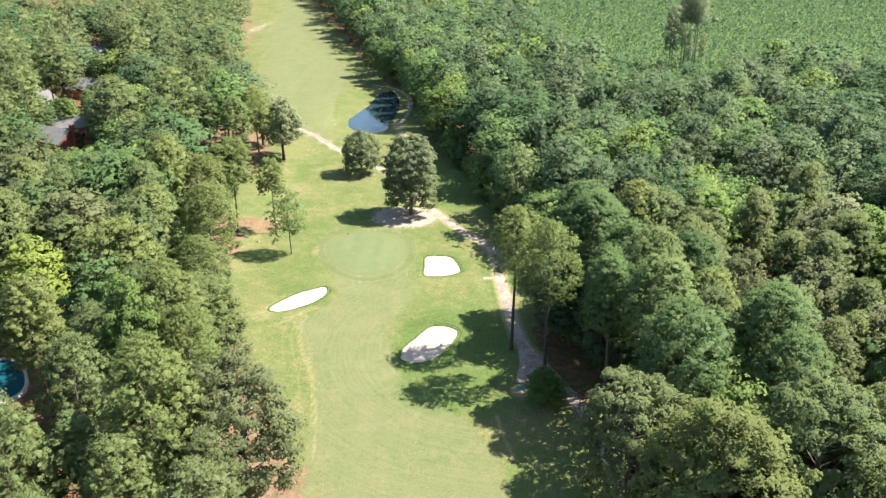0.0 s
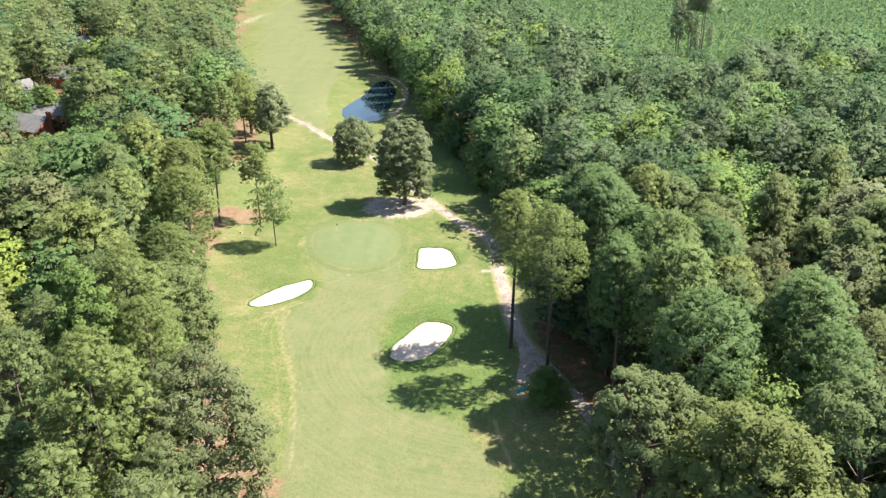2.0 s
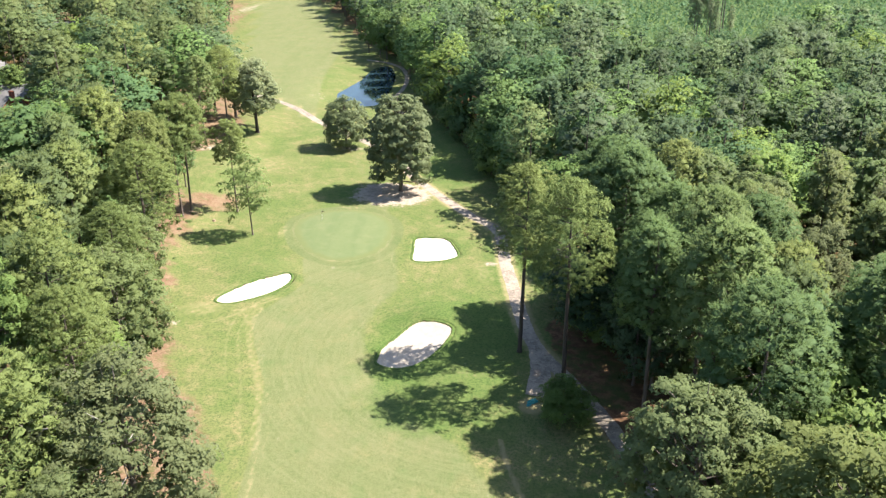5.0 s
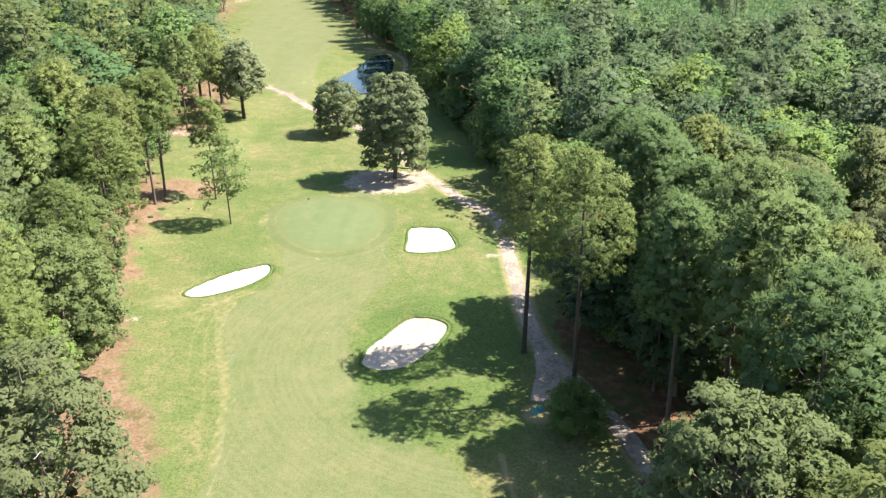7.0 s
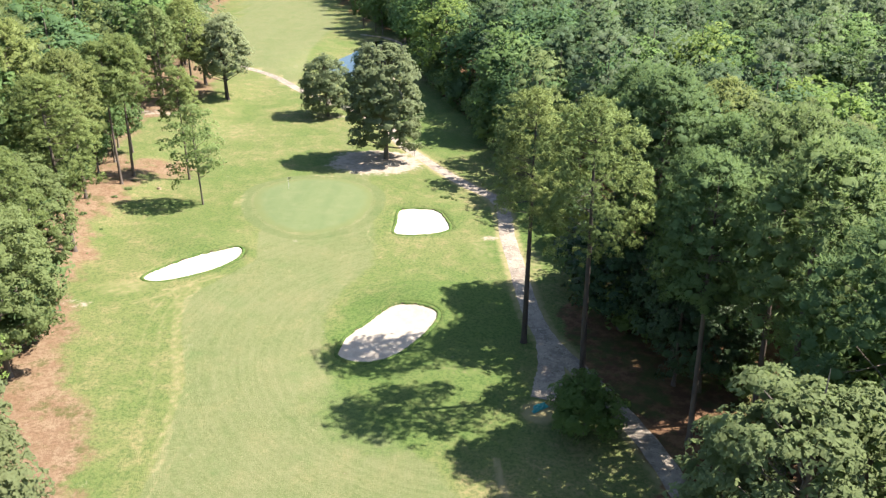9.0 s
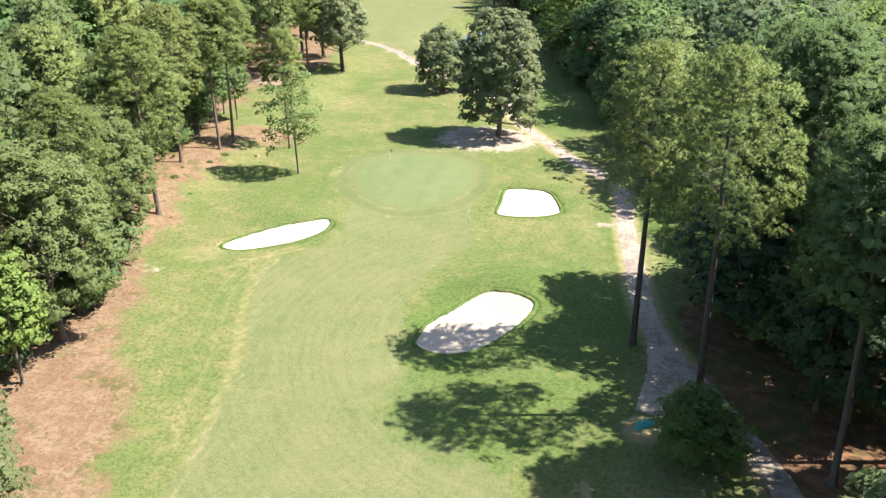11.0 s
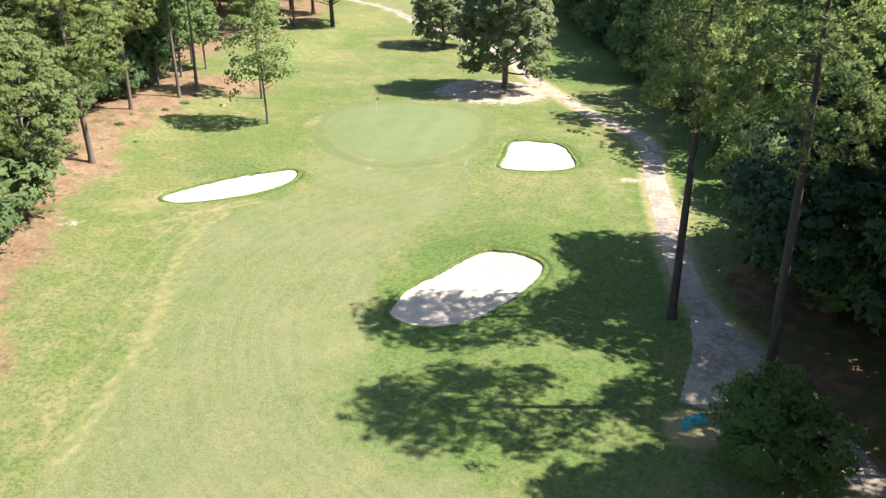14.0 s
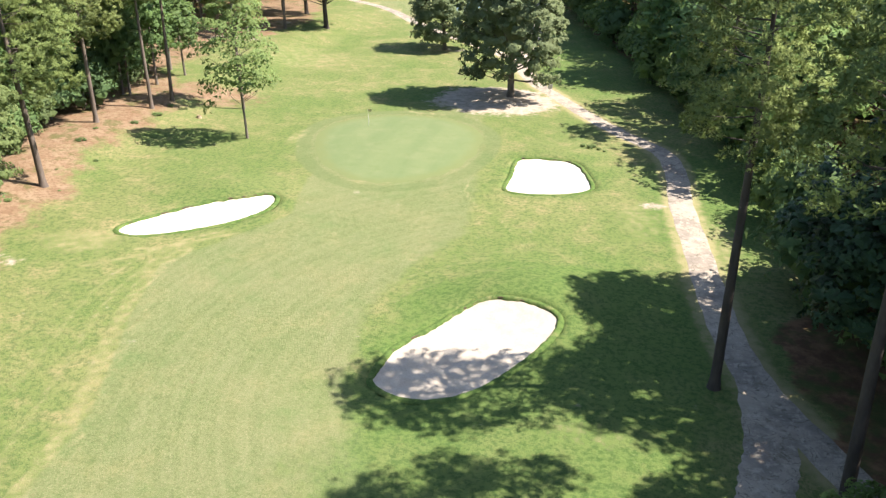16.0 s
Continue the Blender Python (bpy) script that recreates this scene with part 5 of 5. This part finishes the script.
# ---- houses among the trees ----
def house(x, y, turn, long, deep, eaves, label, mat_wall, chimney=True):
    """A one-storey house with a gable roof, windows and a door."""
    root = tagged(new("house"), label, "house", "houses among the trees")
    root.matrix_basis = pose(*on_land(x, y), 0, 0, turn)
    rise = deep * 0.36
    bm = bmesh.new()
    l, d = long / 2, deep / 2
    low = [bm.verts.new(p) for p in ((-l, -d, -0.4), (l, -d, -0.4), (l, d, -0.4), (-l, d, -0.4))]
    top = [bm.verts.new(p) for p in ((-l, -d, eaves), (l, -d, eaves), (l, d, eaves), (-l, d, eaves))]
    peak = [bm.verts.new(p) for p in ((-l, 0, eaves + rise), (l, 0, eaves + rise))]
    for f in ((low[0], low[1], top[1], top[0]), (low[2], low[3], top[3], top[2]), (low[1], low[2], top[2], peak[1], top[1]), (low[3], low[0], top[0], peak[0], top[3])):
        bm.faces.new(f)
    part("wall", from_bm("wall", bm, mat_wall), root)
    roof = bmesh.new()
    o, t = 0.5, 0.18
    for side in (-1, 1):
        a = [(-l - o, 0, eaves + rise), (l + o, 0, eaves + rise), (l + o, side * (d + o), eaves - o * rise / d), (-l - o, side * (d + o), eaves - o * rise / d)]
        under = [roof.verts.new((p[0], p[1], p[2] + 0.02)) for p in a]
        over = [roof.verts.new((p[0], p[1], p[2] + t)) for p in a]
        roof.faces.new(under)
        roof.faces.new(over)
        for i in range(4):
            roof.faces.new((under[i], under[(i + 1) % 4], over[(i + 1) % 4], over[i]))
    top_part = part("roof", from_bm("roof", roof, M_SHINGLE), root, "grey shingle roof")
    if chimney:
        part("chimney", box_mesh("chimney", (1.3, 0.9, eaves + rise + 1.6), (l + 0.35, 0.6, (eaves + rise + 1.6) / 2 - 0.1), M_BRICK, 0.04), root, "red brick chimney")
    for i, px in enumerate(np.linspace(-l + 1.6, l - 1.6, 4)):
        for side in (-1, 1):
            if i == 1 and side == -1:
                part("door", box_mesh("door", (1.0, 0.08, 2.05), (px, side * (d + 0.02), 1.02), M_WHITE), root, "white door")
                continue
            win = part("window", box_mesh("window", (1.25, 0.10, 1.45), (px, side * (d + 0.02), 1.7), M_WHITE), root, "white framed window")
            part("pane", box_mesh("pane", (1.05, 0.04, 1.25), (px, side * (d + 0.075), 1.7), M_DARK, 0.005), win)


house(*HOUSES[0], 14.0, 9.5, 6.0, "red brick house with a grey gable roof and chimney", M_BRICK)
house(*HOUSES[1], 18.0, 10.0, 4.6, "brick house with a pale grey roof among trees", M_BRICK)
house(*HOUSES[2], 15.0, 9.0, 4.4, "pale house with a grey roof among trees", M_WHITE, False)
house(*HOUSES[3], 13.0, 8.0, 4.6, "low red brick house with white trim behind trees", M_BRICK, False)
house(*HOUSES[4], 17.0, 10.0, 5.0, "white house with a grey roof among trees", M_WHITE, False)
house(*HOUSES[5], 12.0, 8.0, 3.6, "small white house among trees", M_WHITE, False)

# ---- swimming pool ----
pool_loop = smooth_loop([(-89.0, 127.0), (-88.5, 135.5), (-83.5, 137.0), (-79.0, 132.5), (-76.6, 126.5), (-79.5, 122.5), (-85.0, 122.0)])
pool_z = float(land(-82, 130)) + 0.25
pool = tagged(new("swimming_pool"), "blue swimming pool with pale stone coping in a shaded yard", "pool")
v, f = drape(pool_loop, 4, lambda x, y, s: np.full(np.shape(x), pool_z))
part("pool_water", mesh_of("pool_water", v, f, M_POOL, True), pool, "clear blue water")
mid = pool_loop.mean(axis=0)
rows = [np.column_stack([mid + (pool_loop - mid) * s, np.full(len(pool_loop), pool_z + up)]) for s, up in ((0.985, -0.3), (0.985, 0.12), (1.09, 0.13), (1.10, -0.5))]
n, k = len(pool_loop), np.arange(len(pool_loop))
fs = [np.stack([r * n + k, r * n + (k + 1) % n, (r + 1) * n + (k + 1) % n, (r + 1) * n + k], -1) for r in range(3)]
part("coping", mesh_of("coping", np.concatenate(rows), np.concatenate(fs), M_STONE), pool, "pale stone coping")

# ---- small things on the course ----
flag = tagged(new("flagstick"), "white flagstick with a small pale flag standing in the green", "flagstick")
flag.matrix_basis = pose(*on_ground(-26.2, 198.2, 0.05))
v, f = tube([(0, 0, -0.1), (0, 0, 1.0), (0, 0, 2.2)], [0.03, 0.028, 0.022], 8)
part("pole", mesh_of("pole", v, f, M_WHITE, True), flag, "slim white pole")
gx, gz = np.meshgrid(np.linspace(0.0, 0.5, 8), np.linspace(1.8, 2.16, 5))
gy = 0.05 * np.sin(gx * 11) * gx * 2
i, j = np.meshgrid(np.arange(4), np.arange(7), indexing="ij")
cloth = np.stack([i * 8 + j, i * 8 + j + 1, (i + 1) * 8 + j + 1, (i + 1) * 8 + j], -1).reshape(-1, 4)
part("flag", mesh_of("flag", np.stack([gx, gy, gz], -1), cloth, M_YELLOW, True), flag, "small pale yellow cloth flag")

sign = tagged(new("sign_post"), "white sign board on a post beside the cart path", "sign")
sign.matrix_basis = pose(*on_ground(-5.2, 222.2), 0, 0, 12)
part("post", box_mesh("post", (0.10, 0.10, 1.5), (0, 0, 0.7), M_WHITE), sign)
part("board", box_mesh("board", (0.65, 0.06, 0.75), (0, -0.085, 1.3), M_WHITE, 0.02), sign, "blank white board")

def crumpled(long, deep, high, seed):
    """A heap of thin plastic sheet with sharp folds."""
    n, m = 27, 19
    u, w = np.meshgrid(np.linspace(-1, 1, n), np.linspace(-1, 1, m), indexing="ij")
    z = np.array([[noise.ridged_multi_fractal((a * 1.9 + seed, d * 1.6, seed), 0.8, 2.1, 3, 0.9, 1.8) for a, d in zip(p, q)] for p, q in zip(u, w)])
    edge = np.array([noise.noise((math.atan2(q, p) * 1.3, seed, 0.0)) for p, q in zip(u.ravel(), w.ravel())]).reshape(u.shape)
    out = np.maximum(np.abs(u), np.abs(w))
    reach = 1 + 0.35 * edge * out
    x, y = u * long / 2 * reach, w * deep / 2 * reach
    z = high * (z / z.max()) * (1 - out ** 6) + 0.012
    k, l = np.meshgrid(np.arange(n - 1), np.arange(m - 1), indexing="ij")
    faces = np.stack([k * m + l, (k + 1) * m + l, (k + 1) * m + l + 1, k * m + l + 1], -1).reshape(-1, 4)
    return np.stack([x, y, z], -1), faces


crate = tagged(new("plastic_sheet"), "crumpled teal plastic sheeting lying on bare soil", "sheet")
crate.matrix_basis = pose(*on_ground(13.7, 133.2, 0.02), 0, 0, 35)
v, f = crumpled(1.7, 1.1, 0.24, 4.3)
part("sheet", mesh_of("sheet", v, f, M_TEAL), crate)
v, f = crumpled(0.7, 0.5, 0.14, 9.1)
part("torn_piece", mesh_of("torn_piece", v + np.array([-1.05, -0.35, 0.0]), f, M_TEAL), crate)
M_CUT = two_tone("sawn_wood", (0.318, 0.250, 0.167), (0.250, 0.189, 0.121), 3.0, 0.9, 20.0, 0.2)
stump = tagged(new("tree_stump", None), "pale sawn tree stump in rough grass", "stump")
stump.matrix_basis = pose(*on_ground(-49.0, 196.5))
v, f = tube([(0, 0, -0.1), (0, 0, 0.12), (0, 0, 0.32)], [0.42, 0.33, 0.29], 12)
part("stem", mesh_of("stem", v, f, M_CUT, True), stump)
part("cut_face", box_mesh("cut_face", (0.34, 0.34, 0.05), (0, 0, 0.325), M_CUT, 0.02), stump, "pale sawn wood")

stump = tagged(new("tree_stump", None), "short pale broken stump in pine straw", "stump")
stump.matrix_basis = pose(*on_ground(-42.2, 122.6), 4, 0, 0)
v, f = tube([(0, 0, -0.1), (0.02, 0, 0.5), (0.06, 0.02, 1.1)], [0.22, 0.17, 0.10], 9)
part("stem", mesh_of("stem", v, f, M_CUT, True), stump)
SHRUBS[0].plant(-43.2, 121.4, 1.7, 40, "small green shrub in pine straw", "", 0.9, category="shrub")


def bough(rng, foot, way, long, thick):
    """A bare crooked bough with forks."""
    pieces = []
    line = [np.array(foot, float)]
    d = unit(np.array(way, float))
    for k in range(5):
        d = unit(d + rng.normal(size=3) * 0.28)
        line.append(line[-1] + d * long / 5)
        if k > 0:
            e = unit(d + rng.normal(size=3) * 0.8)
            tip = line[-1] + e * long * rng.uniform(0.18, 0.34)
            pieces.append(tube([line[-1], (line[-1] + tip) / 2 + rng.normal(size=3) * 0.08, tip], [thick * 0.5, thick * 0.35, thick * 0.1], 5))
    return merge([tube(line, np.linspace(thick, thick * 0.2, 6), 6)] + pieces)


M_DEAD = two_tone("bare_dead_wood", (0.36, 0.34, 0.31), (0.27, 0.25, 0.22), 2.0, 0.9, 12.0, 0.4)
rng = np.random.default_rng(61)
for a in (200, 235, 265, 300, 330):
    way = (math.cos(radians(a)), math.sin(radians(a)), 0.35)
    v, f = bough(rng, (1.2 * way[0], 1.2 * way[1], rng.uniform(14, 19)), way, rng.uniform(4.5, 6.0), 0.08)
    part("dead_branch", mesh_of("dead_branch", v, f, M_DEAD, True), dull_tree, "bare grey dead branch")
for i in range(7):
    fallen = tagged(new("fallen_branch"), "bare fallen branch lying on red clay", "branch", "fallen branches under the trees")
    fallen.matrix_basis = pose(*on_ground(-36.5 + rng.uniform(-2.2, 2.2), 103.5 + rng.uniform(-1.8, 1.8), 0.12), 0, 0, rng.uniform(0, 360))
    v, f = bough(rng, (-1.4, 0, 0.05), (1, 0, 0.06), rng.uniform(2.4, 3.8), 0.06)
    v[:, 2] = np.maximum(v[:, 2] * 0.5, -0.10)
    part("limb", mesh_of("limb", v, f, M_DEAD, True), fallen)

# weeds along the pine straw and by the path
WEED = Kind("weed", 131, 1.0, 0.75, 0.02, False, M_FRESH, M_BARK_GREY, 3, 6, 0.16, clumps=9, thick=0.02, limbs=6, heart=0.3)
rng = np.random.default_rng(33)
for y in np.arange(150, 216, 4.4):
    off = float(np.interp(y, [90, 140, 170, 200, 240], [6.0, 4.0, 3.0, 4.5, 6.0]))
    WEED.plant(float(left_edge(y)) + off + rng.uniform(-4.0, 1.2), float(y), rng.uniform(0.12, 0.32), rng.uniform(0, 360), "low green weed in pine straw", "weeds at the straw's edge", rng.uniform(1.2, 3.2), category="plant")
for x, y in ((1.2, 197.6), (2.0, 197.2), (3.1, 197.0), (2.4, 198.0), (3.8, 196.4)):
    WEED.plant(x, y, rng.uniform(0.25, 0.45), rng.uniform(0, 360), "tuft of dark rough grass", "tufts beside the bunker", rng.uniform(0.9, 1.3), category="plant")
